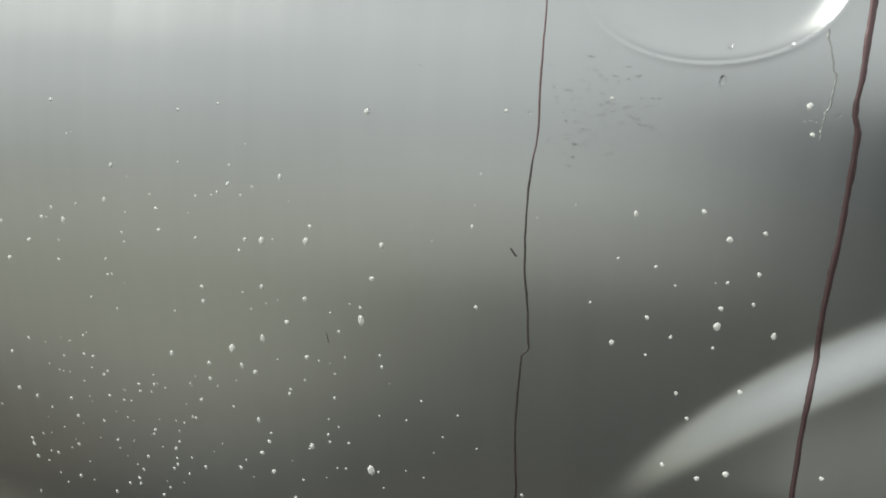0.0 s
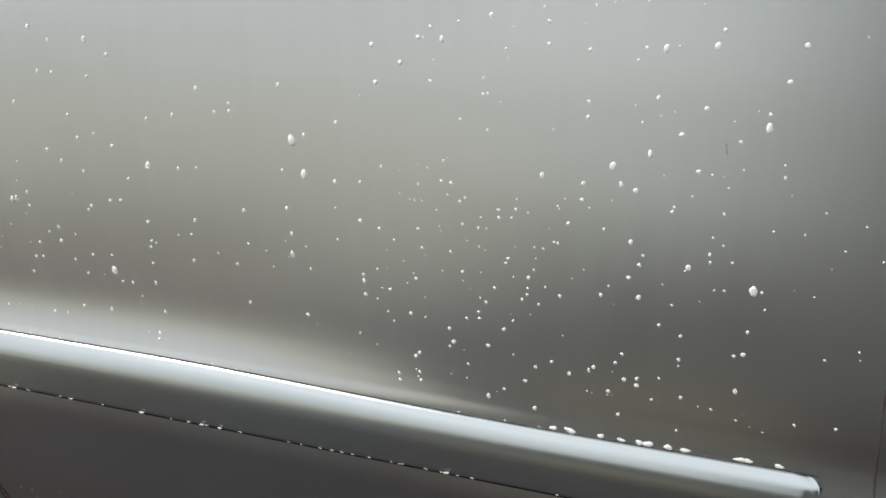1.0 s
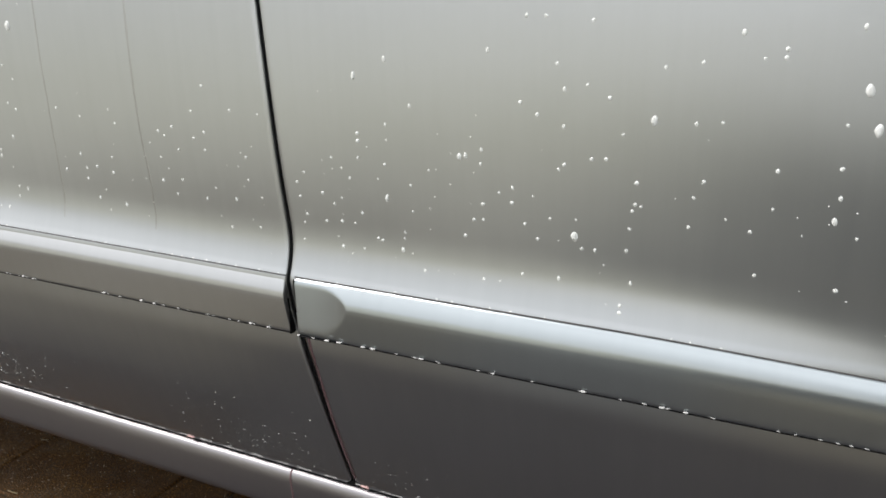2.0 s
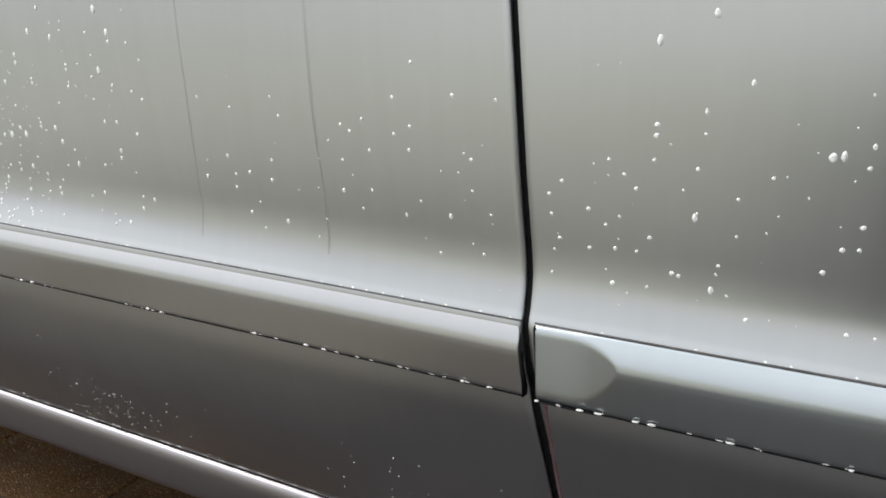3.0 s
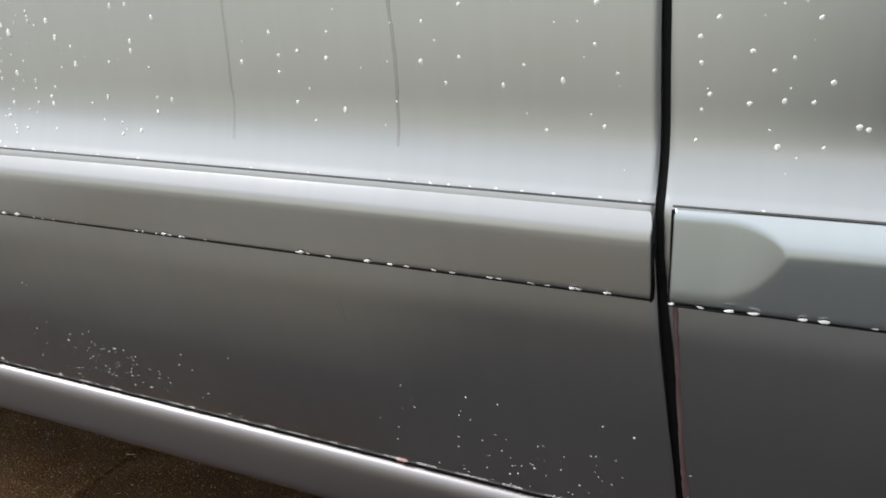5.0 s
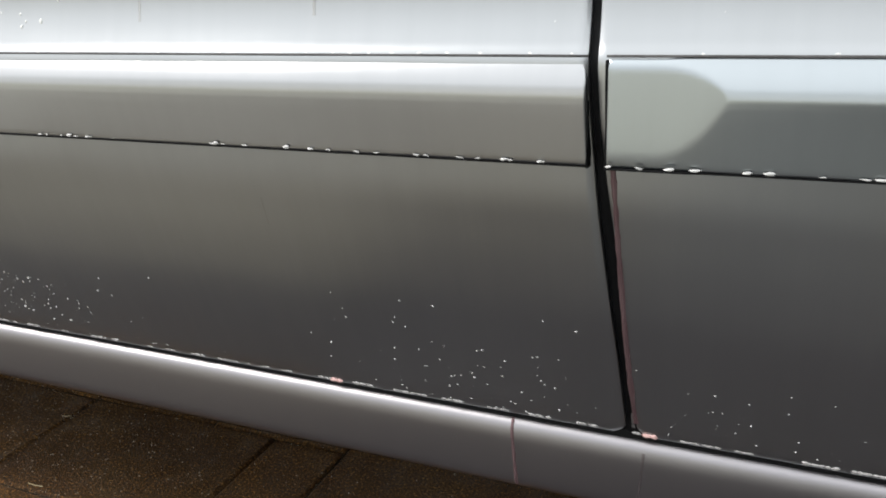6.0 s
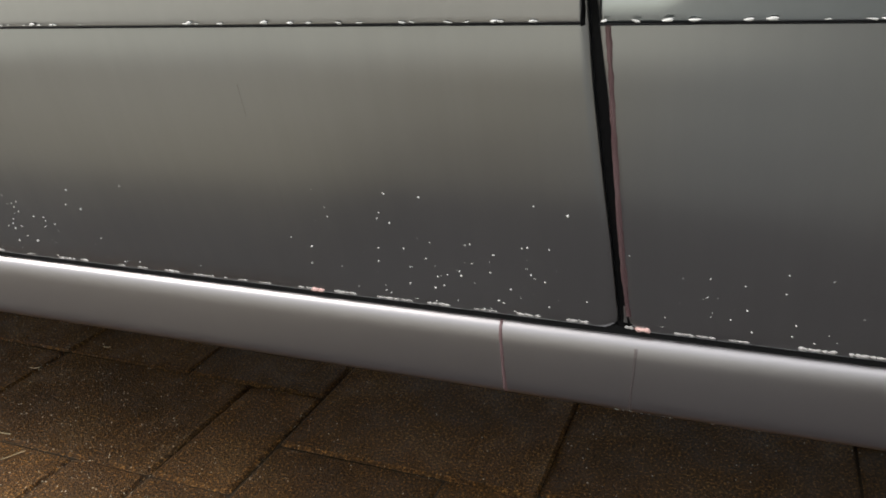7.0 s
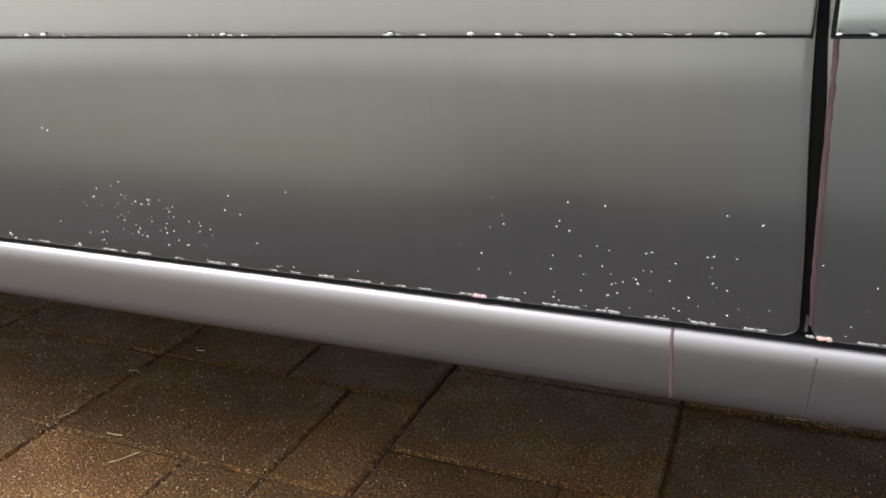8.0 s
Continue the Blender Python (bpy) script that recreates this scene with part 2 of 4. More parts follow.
# ---- shape of the car's side: y of the outer skin over x (along the car) and z ----
def spline(keys):
    """A smooth curve through (z, y) keys with no overshoot."""
    zs = np.array([k[0] for k in keys], float)
    ys = np.array([k[1] for k in keys], float)
    h, d = np.diff(zs), np.diff(ys) / np.diff(zs)
    m = np.empty_like(ys)
    m[0], m[-1] = d[0], d[-1]
    for i in range(1, len(ys) - 1):
        m[i] = 0.0 if d[i - 1] * d[i] <= 0 else (h[i - 1] + h[i]) / (h[i] / d[i - 1] + h[i - 1] / d[i])

    def at(z):
        z = np.clip(np.asarray(z, float), zs[0], zs[-1])
        i = np.clip(np.searchsorted(zs, z) - 1, 0, len(zs) - 2)
        t = (z - zs[i]) / h[i]
        return ((2 * t**3 - 3 * t**2 + 1) * ys[i] + (t**3 - 2 * t**2 + t) * h[i] * m[i]
                + (3 * t**2 - 2 * t**3) * ys[i + 1] + (t**3 - t**2) * h[i] * m[i + 1])
    return at


SECTION = spline([(.284, .0668), (.292, .0629), (.32, .0524), (.35, .0417), (.38, .0315), (.41, .0225), (.44, .0135), (.465, .006), (.487, .001),
                  (.515, -.0070), (.538, -.0102), (.549, -.0064), (.560, -.0031), (.572, -.0014), (.584, -.0021), (.60, -.0045), (.62, -.0076), (.64, -.0104), (.66, -.0129), (.68, -.0150), (.70, -.0167), (.72, -.0180), (.74, -.0190), (.79, -.0205),
                  (.83, -.0196), (.865, -.0152), (.895, -.0080), (.92, .0005), (.945, .0090), (.975, .0165), (1.01, .022)])
SMOOTH_Z = np.arange(.27, 1.02, .001)
SMOOTH_Y = SECTION(SMOOTH_Z)
for _ in range(60):                # rounds off the keys' small kinks above the moulding
    SMOOTH_Y[278:-1] = .25 * SMOOTH_Y[277:-2] + .5 * SMOOTH_Y[278:-1] + .25 * SMOOTH_Y[279:]
REAR_SECTION_LOW = spline([(.50, .002), (.53, -.0098), (.545, -.0094), (.553, -.0097), (.563, -.0113), (.575, -.0141), (.59, -.0170), (.605, -.0193), (.62, -.0211), (.64, -.0229), (.66, -.0242), (.68, -.0251), (.71, -.0260), (.74, -.0267), (.80, -.0277)])
RISE = 0.015            # the moulding climbs towards the rear, metres per metre


def ease(a, b, v):
    t = np.clip((np.asarray(v, float) - a) / (b - a), 0, 1)
    return t * t * (3 - 2 * t)


def inward(x, z):
    """The side curves in towards the front of the car, more so higher up."""
    return .040 * np.maximum(-x, 0) * ease(.40, .70, z)


def side(x, z):
    """y of the painted skin."""
    x, z = np.asarray(x, float), np.asarray(z, float)
    lift = RISE * np.clip(x, -1.3, 1.3) * ease(.30, .40, z) * (1 - ease(.62, .75, z)) + .008 * x * (1 - ease(.30, .40, z))
    full = ease(.60, .78, z)
    y = np.interp(z - lift, SMOOTH_Z, SMOOTH_Y) - .010 * np.maximum(x, 0) * full + inward(x, z)
    # the rear door fills out towards its rear end and leans in above the moulding
    top = ease(.70, .80, z)
    hip = (REAR_SECTION_LOW(z) - .010 * (x - .72) * full) * (1 - top) + (np.interp(z, SMOOTH_Z, SMOOTH_Y) - .010 * np.maximum(x, 0)) * top
    w = ease(.28, .72, x) * ease(.50, .53, z)
    y = y * (1 - w) + hip * w
    # flare over the rear wheel: swells outwards inside a circle round the hub
    r = np.hypot(x - ARCH[0], z - ARCH[1])
    near = ease(.83, .97, x) * ease(.58, .70, z)
    inner = .010 * np.log1p(np.exp(np.clip((ARCH[2] - .014 - r) / .010, -30, 9)))
    y = y - (.0092 * (1 - ease(ARCH[2] - .011, ARCH[2] + .011, r)) + .19 * inner) * near
    # cupped recess under the rear door's handle, with a rolled rim
    q = np.hypot((x - CUP[0]) / CUP[2], (z - CUP[1]) / CUP[3])
    y = y + .0070 * np.clip(1 - np.clip(q, 0, 1) ** 6, 0, 1) - .0002 * np.exp(-((q - 1.0) / .05) ** 2)
    return y


ARCH = (1.22, .40, .441)     # centre and radius of the flare's crest line
HUB = (1.22, .36)
CUP = (.902, .930, .0575, .0362)


SEAM = spline([(.26, .0195), (.303, .0180), (.355, .0151), (.40, .0113), (.448, .0076), (.494, .0041), (.544, .0021), (.58, .0012), (.62, .0002), (.684, -.0011), (.76, -.0045), (.80, -.0068), (1.0, -.0120)])


def seam(z):
    """x of the gap between the doors."""
    return SEAM(z)


# ---- meshes ----
def mesh_of(name, verts, faces, mat, smooth=True):
    me = bpy.data.meshes.new(name)
    me.from_pydata([tuple(map(float, v)) for v in verts], [], faces)
    me.materials.append(mat)
    me.polygons.foreach_set("use_smooth", [smooth] * len(me.polygons))
    me.update()
    return me


def part(name, me, parent=None, label=""):
    ob = new(name, me)
    if parent:
        ob.parent = parent
    return tagged(ob, label=label)


def sheet(xs, ys, zs):
    """Vertices and faces of a rows x columns sheet, facing -y when x grows along columns and z along rows."""
    r, c = xs.shape
    verts = np.stack([xs, ys, zs], -1).reshape(-1, 3)
    k = np.arange(r * c).reshape(r, c)
    faces = np.stack([k[:-1, :-1], k[:-1, 1:], k[1:, 1:], k[1:, :-1]], -1).reshape(-1, 4)
    return verts.tolist(), faces.tolist()


def with_hem(xs, ys, zs, depth, k=1.0):
    """A sheet whose outline turns back behind it in a small radius, so that it has edges of real thickness."""
    steps = [(k * a, k * b) for a, b in ((0.0012, 0.0005), (0.0022, 0.0018), (0.0024, 0.004))] + [(k * 0.0024, depth)]
    for out, back in steps:
        first, last = xs[:, :1] - out * 0.4, xs[:, -1:] + out * 0.4
        edge = 0.4 * out
        nx = np.hstack([first, xs, last])
        ny = np.hstack([ys[:, :1] + back, ys, ys[:, -1:] + back])
        nz = np.hstack([zs[:, :1], zs, zs[:, -1:]])
        nx = np.vstack([nx[:1], nx, nx[-1:]])
        ny = np.vstack([ny[:1] + back, ny, ny[-1:] + back])
        nz = np.vstack([nz[:1] - edge, nz, nz[-1:] + edge])
        xs, ys, zs = nx, ny, nz
    return xs, ys, zs


def graded(a, b, n, fine_at=()):
    """n values from a to b, packed closer near the places of fine_at (place, width, weight)."""
    t = np.linspace(a, b, 4000)
    w = np.ones_like(t)
    for place, width, weight in fine_at:
        w += weight * np.exp(-((t - place) / width) ** 2)
    c = np.concatenate([[0], np.cumsum((w[1:] + w[:-1]) / 2)])
    return np.interp(np.linspace(0, c[-1], n), c, t)


# ---- the car ----
CAR_FRONT, CAR_REAR, DOOR_LOW, DOOR_TOP, GAP = -1.15, 1.16, .2885, .995, .0028
car = tagged(new("car"), "silver metallic car flecked with foam, standing on brown pavers", "car")


def half_gap(z):
    """Half the gap between the doors; it widens into rounded corners at the bottom."""
    return GAP + .0013 * np.clip((.50 - z) / .05, 0, 1) + .008 * np.clip((.2985 - z) / .010, 0, 1) ** 2.5


def door(name, rear, label):
    zs = graded(DOOR_LOW, DOOR_TOP, 260, [(.57, .03, 3.0), (.90, .03, 5.0), (.29, .01, 4.0)])
    us = graded(0, 1, 420, [(.78, .07, 4.0)]) if rear else np.linspace(0, 1, 210)
    z = np.repeat(zs[:, None], len(us), 1)
    if rear:
        a = (seam(zs) + half_gap(zs))[:, None]
        x = a + (CAR_REAR - a) * us[None]
    else:
        b = (seam(zs) - half_gap(zs))[:, None]
        x = CAR_FRONT + (b - CAR_FRONT) * us[None]
    if rear:
        # the lower edge follows the wheel opening
        edge = HUB[1] + np.sqrt(np.maximum(0, .345 ** 2 - (x - HUB[0]) ** 2)) * (np.abs(x - HUB[0]) < .345) - 9 * (np.abs(x - HUB[0]) >= .345)
        low = np.clip(edge, DOOR_LOW, .59)
        z = np.where(z < .62, low + (z - DOOR_LOW) * (.62 - low) / (.62 - DOOR_LOW), z)
    z = z + .008 * x * (1 - ease(.30, .40, z))
    y = side(x, z)
    return part(name, mesh_of(name, *sheet(*with_hem(x, y, z, .022, .4)), PAINT), car, label)


front_door = door("front_door", False, "silver door with faint dried runs")
rear_door = door("rear_door", True, "silver door with a cupped handle recess and wheel-arch flare")

TRIM_LOW, TRIM_HIGH = .4855, .5415      # moulding's lower and upper edge at the gap
FRONT_RIDGE, REAR_RIDGE, FRONT_BEVEL, REAR_BEVEL = -.0154, -.0184, -.0094, -.0116      # y of the moulding's crease and of its bevel's upper end


def trim_section(low, ridge, top):
    """y over height for a moulding whose lower edge stands at y = low: sloping face, soft crease, bevel, rounded top."""
    face = lambda v: low + (v - .002) / .0355 * (ridge - low)
    bevel = lambda v: ridge + ((v - .0375) / (.0535 - .0375)) ** 1.5 * (top - ridge)
    keys = [(0, low + .0022), (.0006, low + .0008), (.002, low + .0001)]
    keys += [(v, face(v)) for v in (.006, .014, .022, .030)]
    keys += [(.034, face(.034) + .0001), (.0375, ridge + .0005), (.041, bevel(.041) + .0001)]
    keys += [(v, bevel(v)) for v in (.045, .049, .0535)]
    return spline(keys + [(.0552, top + .0012), (.056, top + .0028)])


FRONT_LIP, REAR_LIP, PAD_LIP = -.0068, -.0086, -.0102
FRONT_SECTION, REAR_SECTION = trim_section(FRONT_LIP, FRONT_RIDGE, FRONT_BEVEL), trim_section(REAR_LIP, REAR_RIDGE, REAR_BEVEL)
PAD_V, PAD_Y = (0, .0008, .003, .0505, .0525, .0545, .056), (-.0066, -.0090, -.0098, -.0124, -.0121, -.0106, -.0086)


def round_section(v):
    """y of the moulding's rounder tail: one even curve from the sloping face over to the top edge."""
    u = np.clip(v - .018, 0, None)
    return np.where(v < .0535, REAR_SECTION(np.minimum(v, .018)) - .276 * u + 6740 * u ** 4, REAR_SECTION(v) - .0005)


TAPER = .0062           # how much lower the moulding is at its tail


def trim_top(x):
    """z of the moulding's upper edge: it drops a little towards its tail."""
    return TRIM_HIGH + RISE * x - TAPER * ease(.28, .64, x)


def sink(x):
    """How far the skin over the moulding's upper edge falls back along the rear door."""
    return side(x, trim_top(x) + .001) - side(.12, trim_top(.12) + .001)


def moulding(x0, x1, owner, pad, tail):
    xs = graded(x0, x1, 260, [(.055, .018, 14.0), (x0, .01, 3.0), (x1, .02, 4.0)])
    vs = graded(0, .056, 46, [(0, .002, 3.0), (.036, .006, 2.0), (.056, .002, 3.0)])
    x, v = np.meshgrid(xs, vs)
    rounder = ease(.04, .54, x)
    y = REAR_SECTION(v) * (1 - rounder) + round_section(v) * rounder if pad else FRONT_SECTION(v) + inward(x, TRIM_LOW + v)
    if pad:
        g = np.clip((v - .030) / .026, 0, 1) ** 2
        y = y + sink(x) * g
        # flat facet next to the gap that cuts the ridge in a rounded tip
        rise = np.clip((x - .030) / .0375, 0, None)
        cut = np.interp(v, PAD_V, PAD_Y) - .0066 * rise ** 2.3
        k = .00025
        y = .5 * (y + cut + np.sqrt((y - cut) ** 2 + 4 * k * k))
    if tail:
        # rounded rear end: its upper corner is turned, and it slants forward towards the lower edge
        t = ease(x1 - .012, x1, x)
        y = y + .0022 * t ** 2
        turn = np.clip((v - .0445) / .0115, 0, 1)
        x = x - (.011 * np.clip(1 - v / .050, 0, 1) + .0115 * (1 - np.sqrt(1 - .96 * turn ** 2))) * ease(x1 - .05, x1, x)
    else:
        # the bevel is cut back a little at the gap
        x = x - .0044 * np.clip((v - .043) / .013, 0, 1) ** 2.2 * ease(x1 - .02, x1, x)
    z = TRIM_LOW + v * (1 - TAPER / .056 * ease(.28, .64, x)) + RISE * x
    me = mesh_of("moulding", *sheet(*with_hem(x, y, z, .016, .2)), REAR_TRIM_REFLECTION_TINT if pad else TRIM_PAINT)
    ob = part("moulding", me, owner, "silver side moulding with a bevelled top")
    if not pad:
        # black cap that closes the end at the gap
        ys_, zs_, xe = y[:, -1], z[:, -1], x[:, -1] + .0004
        cap_x = np.repeat(xe[:, None], 4, 1)
        cap_y = ys_[:, None] + np.array([.0012, .004, .010, .018])[None]
        cap_z = np.repeat(zs_[:, None], 4, 1)
        part("end_cap", mesh_of("end_cap", *sheet(cap_x, cap_y, cap_z), BLACK), ob, "black end of the moulding")
    return ob


moulding(CAR_FRONT + .02, -.0004, front_door, False, False)
moulding(.0106, .7875, rear_door, True, True)


def lip(x):
    """y of the moulding's lower edge."""
    x = np.asarray(x, float)
    return np.where(x < 0, FRONT_LIP + inward(x, TRIM_LOW), REAR_LIP + (PAD_LIP - REAR_LIP) * (1 - ease(.045, .06, x)))


# dark strips under and over each moulding; the lower paints in the gap's shadow
for owner, x0, x1 in ((front_door, CAR_FRONT + .02, -.0004), (rear_door, .0092, .785)):
    for low, high, proud in ((TRIM_LOW - .0005, TRIM_LOW + .0001, None), (TRIM_HIGH - .0002, TRIM_HIGH + .0006, .0006)):
        xs = np.linspace(x0, x1, 120)
        zs = np.linspace(low, high, 4)
        x, z = np.meshgrid(xs, zs)
        z = z + trim_top(x) - TRIM_HIGH if proud else z + RISE * x
        y = side(x, z) - proud if proud else lip(x) + .0006
        part("gasket", mesh_of("gasket", *sheet(*with_hem(x, y, z, .004, .1)), DULL_BLACK if proud else BLACK), owner, "thin dark strip drawn along the moulding joint")
for owner, x0, x1, tall in ((front_door, -.0004, .0000, .034), (rear_door, .0092, .0102, .054), (rear_door, .7872, .7882, .047)):
    x, v = np.meshgrid(np.linspace(x0, x1, 4), np.linspace(-.0006, tall, 30))
    z = TRIM_LOW + v + RISE * x
    if x0 > .1:        # follows the slanted tail
        z = TRIM_LOW + v * (1 - TAPER / .056) + RISE * x
        x = x - .011 * np.clip(1 - v / .050, 0, 1)
    y = np.minimum(side(x, z) - .002, -.0075) if x0 < .1 else side(x, z) - .003
    part("gasket", mesh_of("gasket", *sheet(*with_hem(x, y, z, .006, .2)), BLACK), owner, "black strip at the moulding's end")

# rubber seals that fill the gap between the doors and the gap over the sill
zs = np.linspace(DOOR_LOW - .004, DOOR_TOP, 150)
z = np.repeat(zs[:, None], 5, 1)
x = seam(z) + np.linspace(-GAP - .0019, GAP + .0019, 5)[None]
y = side(x, z) + .0032 + .0008 * np.abs(np.linspace(-1, 1, 5))[None]
part("door_seal", mesh_of("door_seal", *sheet(x, y, z), BLACK), car, "black rubber seal in the door gap")
xs = np.linspace(CAR_FRONT, .80, 90)
x, z = np.meshgrid(xs, np.linspace(.2815, .2915, 6))
z = z + .008 * x
y = np.repeat(np.array([.0672, .0676, .0680, .0684, .0690, .0710])[:, None], len(xs), 1)
part("sill_seal", mesh_of("sill_seal", *sheet(x, y, z), BLACK), car, "black rubber seal between doors and sill")

# sill
SILL = [(.0790, .2858), (.0725, .2852), (.0680, .2838), (.0648, .2815), (.0631, .2785), (.0623, .2746), (.0620, .2700), (.0624, .2640), (.0630, .2570), (.0637, .2500), (.0644, .2430), (.0652, .2360), (.0664, .2305), (.0685, .2265), (.0740, .2238), (.0820, .2224), (.1300, .2210), (.2300, .2180)]


def sill_y(z):
    zs = [p[1] for p in SILL][::-1]
    return np.interp(z, zs, [p[0] for p in SILL][::-1])


sx = np.linspace(CAR_FRONT, .80, 90)
prof = np.array(SILL)[::-1]
t_old, t_new = np.linspace(0, 1, len(prof)), np.linspace(0, 1, 57)
py, pz = np.interp(t_new, t_old, prof[:, 0]), np.interp(t_new, t_old, prof[:, 1])
for _ in range(3):
    py[1:-1] = .25 * py[:-2] + .5 * py[1:-1] + .25 * py[2:]
    pz[1:-1] = .25 * pz[:-2] + .5 * pz[1:-1] + .25 * pz[2:]
x = np.repeat(sx[None], len(py), 0)
z = pz[:, None] + .008 * x
y = np.repeat(py[:, None], len(sx), 1)
part("sill", mesh_of("sill", *sheet(x, y, z), SILL_PAINT), car, "rounded silver sill under the doors")

# black structure behind the gaps, and the floor of the car
def loft(name, section, x0, x1, mat, parent, label=""):
    s = np.array(section)
    verts = [(xx, p[0], p[1]) for xx in (x0, x1) for p in s]
    k = len(s)
    faces = [[i, (i + 1) % k, k + (i + 1) % k, k + i] for i in range(k)] + [list(range(k))[::-1], list(range(k, 2 * k))]
    return part(name, mesh_of(name, verts, faces, mat, False), parent, label)


inner = [(float(SECTION(q)) + .055, q) for q in (.292, .34, .40, .46, .50, .56, .62, .70, .80)] + [(.010, .86), (.045, .90), (.085, .95), (.09, .992), (1.60, .992), (1.62, .60), (1.58, .292)]
loft("inner_body", inner, CAR_FRONT + .01, CAR_REAR - .01, BLACK, car, "black inner body and seals behind the door gap")


def ring(radius_in, radius_out, half, seg=40, bulge=.0):
    """A ring round the y axis with rounded shoulders."""
    prof_ = [(radius_in, -half), (radius_out - .02, -half - bulge), (radius_out, -half + .02), (radius_out, half - .02), (radius_out - .02, half + bulge), (radius_in, half)]
    verts, faces, k = [], [], len(prof_)
    for i in range(seg):
        a = 2 * math.pi * i / seg
        verts += [(r * math.cos(a), yy, r * math.sin(a)) for r, yy in prof_]
    for i in range(seg):
        for j in range(k):
            faces.append([i * k + j, i * k + (j + 1) % k, ((i + 1) % seg) * k + (j + 1) % k, ((i + 1) % seg) * k + j])
    return verts, faces


for wx in (-1.62, 1.22):
    for wy in (.17, 1.45):
        wheel = part("wheel", mesh_of("wheel", *ring(.02, .19, .07), UNDER), car, "dark wheel on the paving")
        wheel.location = (wx, wy, .31)
        part("tyre", mesh_of("tyre", *ring(.19, .311, .09, 48, .006), BLACK), wheel, "black rubber tyre")

loft("underbody", [(.082, .2345), (.082, .2840), (.10, .291), (1.60, .291), (1.62, .14), (1.50, .12), (1.40, .12), (.55, .12), (.31, .13), (.25, .19)], -2.7, 2.0, UNDER, car, "dark underbody")



# ---- where flecks, lumps and stalks lie: x, z in metres, height in millimetres ----
FLECKS_REAR_DOOR_1 = [
    (0.0167, 0.6284, 2.8), (0.0169, 0.5757, 2.3), (0.0178, 0.6156, 2.5), (0.019, 0.5919, 2.2), (0.0226, 0.5999, 2.8), (0.025, 0.6376, 2.7), (0.0414, 0.6216, 3.1), (0.0417, 0.5959, 3.2), (0.0519, 0.6127, 2.5), (0.054, 0.6535, 2.4),
    (0.0564, 0.5747, 3.5), (0.0577, 0.5979, 3.1), (0.063, 0.6455, 2.4), (0.0701, 0.6375, 2.7), (0.0707, 0.5979, 2.5), (0.0774, 0.5758, 2.2), (0.0783, 0.6078, 3.1), (0.08, 0.6556, 2.7), (0.081, 0.6696, 3.5), (0.081, 0.7209, 6.4),
    (0.0811, 0.6757, 3.5), (0.0917, 0.5869, 3.3), (0.0957, 0.5859, 2.8), (0.1035, 0.6236, 5.5), (0.104, 0.6525, 2.7), (0.1072, 0.6847, 3.6), (0.1092, 0.7349, 5.4), (0.1145, 0.5798, 5.1), (0.1177, 0.5959, 2.8), (0.1262, 0.6375, 2.3),
]
FLECKS_REAR_DOOR_2 = [
    (0.1295, 0.7008, 4), (0.1352, 0.5656, 2.8), (0.143, 0.6515, 2.2), (0.17, 0.6652, 6), (0.1716, 0.6009, 3.5), (0.1751, 0.6662, 5.8), (0.1797, 0.6155, 3.5), (0.1871, 0.6611, 2.9), (0.1873, 0.5667, 3), (0.1876, 0.6165, 2.6),
    (0.1879, 0.6292, 3.4), (0.1881, 0.6722, 3.8), (0.1942, 0.7449, 4.2), (0.2014, 0.6401, 2.4), (0.2117, 0.6332, 3.3), (0.2124, 0.6451, 3.8), (0.2191, 0.7096, 3.2), (0.2193, 0.5757, 2.9), (0.2195, 0.801, 4.5), (0.2216, 0.6175, 2.9),
    (0.2231, 0.769, 3.6), (0.2314, 0.6067, 2.9), (0.2318, 0.7015, 4.1), (0.237, 0.769, 2.7), (0.2373, 0.792, 3.6), (0.2413, 0.6243, 2.8), (0.246, 0.7378, 3.1), (0.2481, 0.6631, 2.7), (0.2484, 0.5767, 4.3), (0.2515, 0.7207, 4),
]
FLECKS_REAR_DOOR_3 = [
    (0.2516, 0.6944, 4), (0.2521, 0.667, 3.2), (0.2601, 0.6126, 8.3), (0.2612, 0.6262, 2.3), (0.2656, 0.6038, 2.8), (0.2676, 0.7247, 2.6), (0.27, 0.767, 3), (0.2713, 0.793, 5.2), (0.2722, 0.6731, 3.5), (0.2756, 0.6038, 4.1),
    (0.2822, 0.6741, 3.1), (0.2834, 0.7166, 3.4), (0.2902, 0.783, 3.4), (0.2935, 0.6923, 2.6), (0.2965, 0.5637, 3.7), (0.2967, 0.5588, 3.2), (0.2986, 0.6068, 4), (0.3005, 0.6243, 2.6), (0.3019, 0.6381, 3.1), (0.3026, 0.5817, 4.1),
    (0.3037, 0.6431, 3), (0.3043, 0.659, 3.4), (0.3078, 0.6421, 2.3), (0.314, 0.7035, 7.5), (0.3191, 0.7388, 2.9), (0.3408, 0.6314, 3), (0.3412, 0.7035, 3.7), (0.3423, 0.7428, 2.8), (0.343, 0.6531, 2.5), (0.3488, 0.6651, 2.9),
]
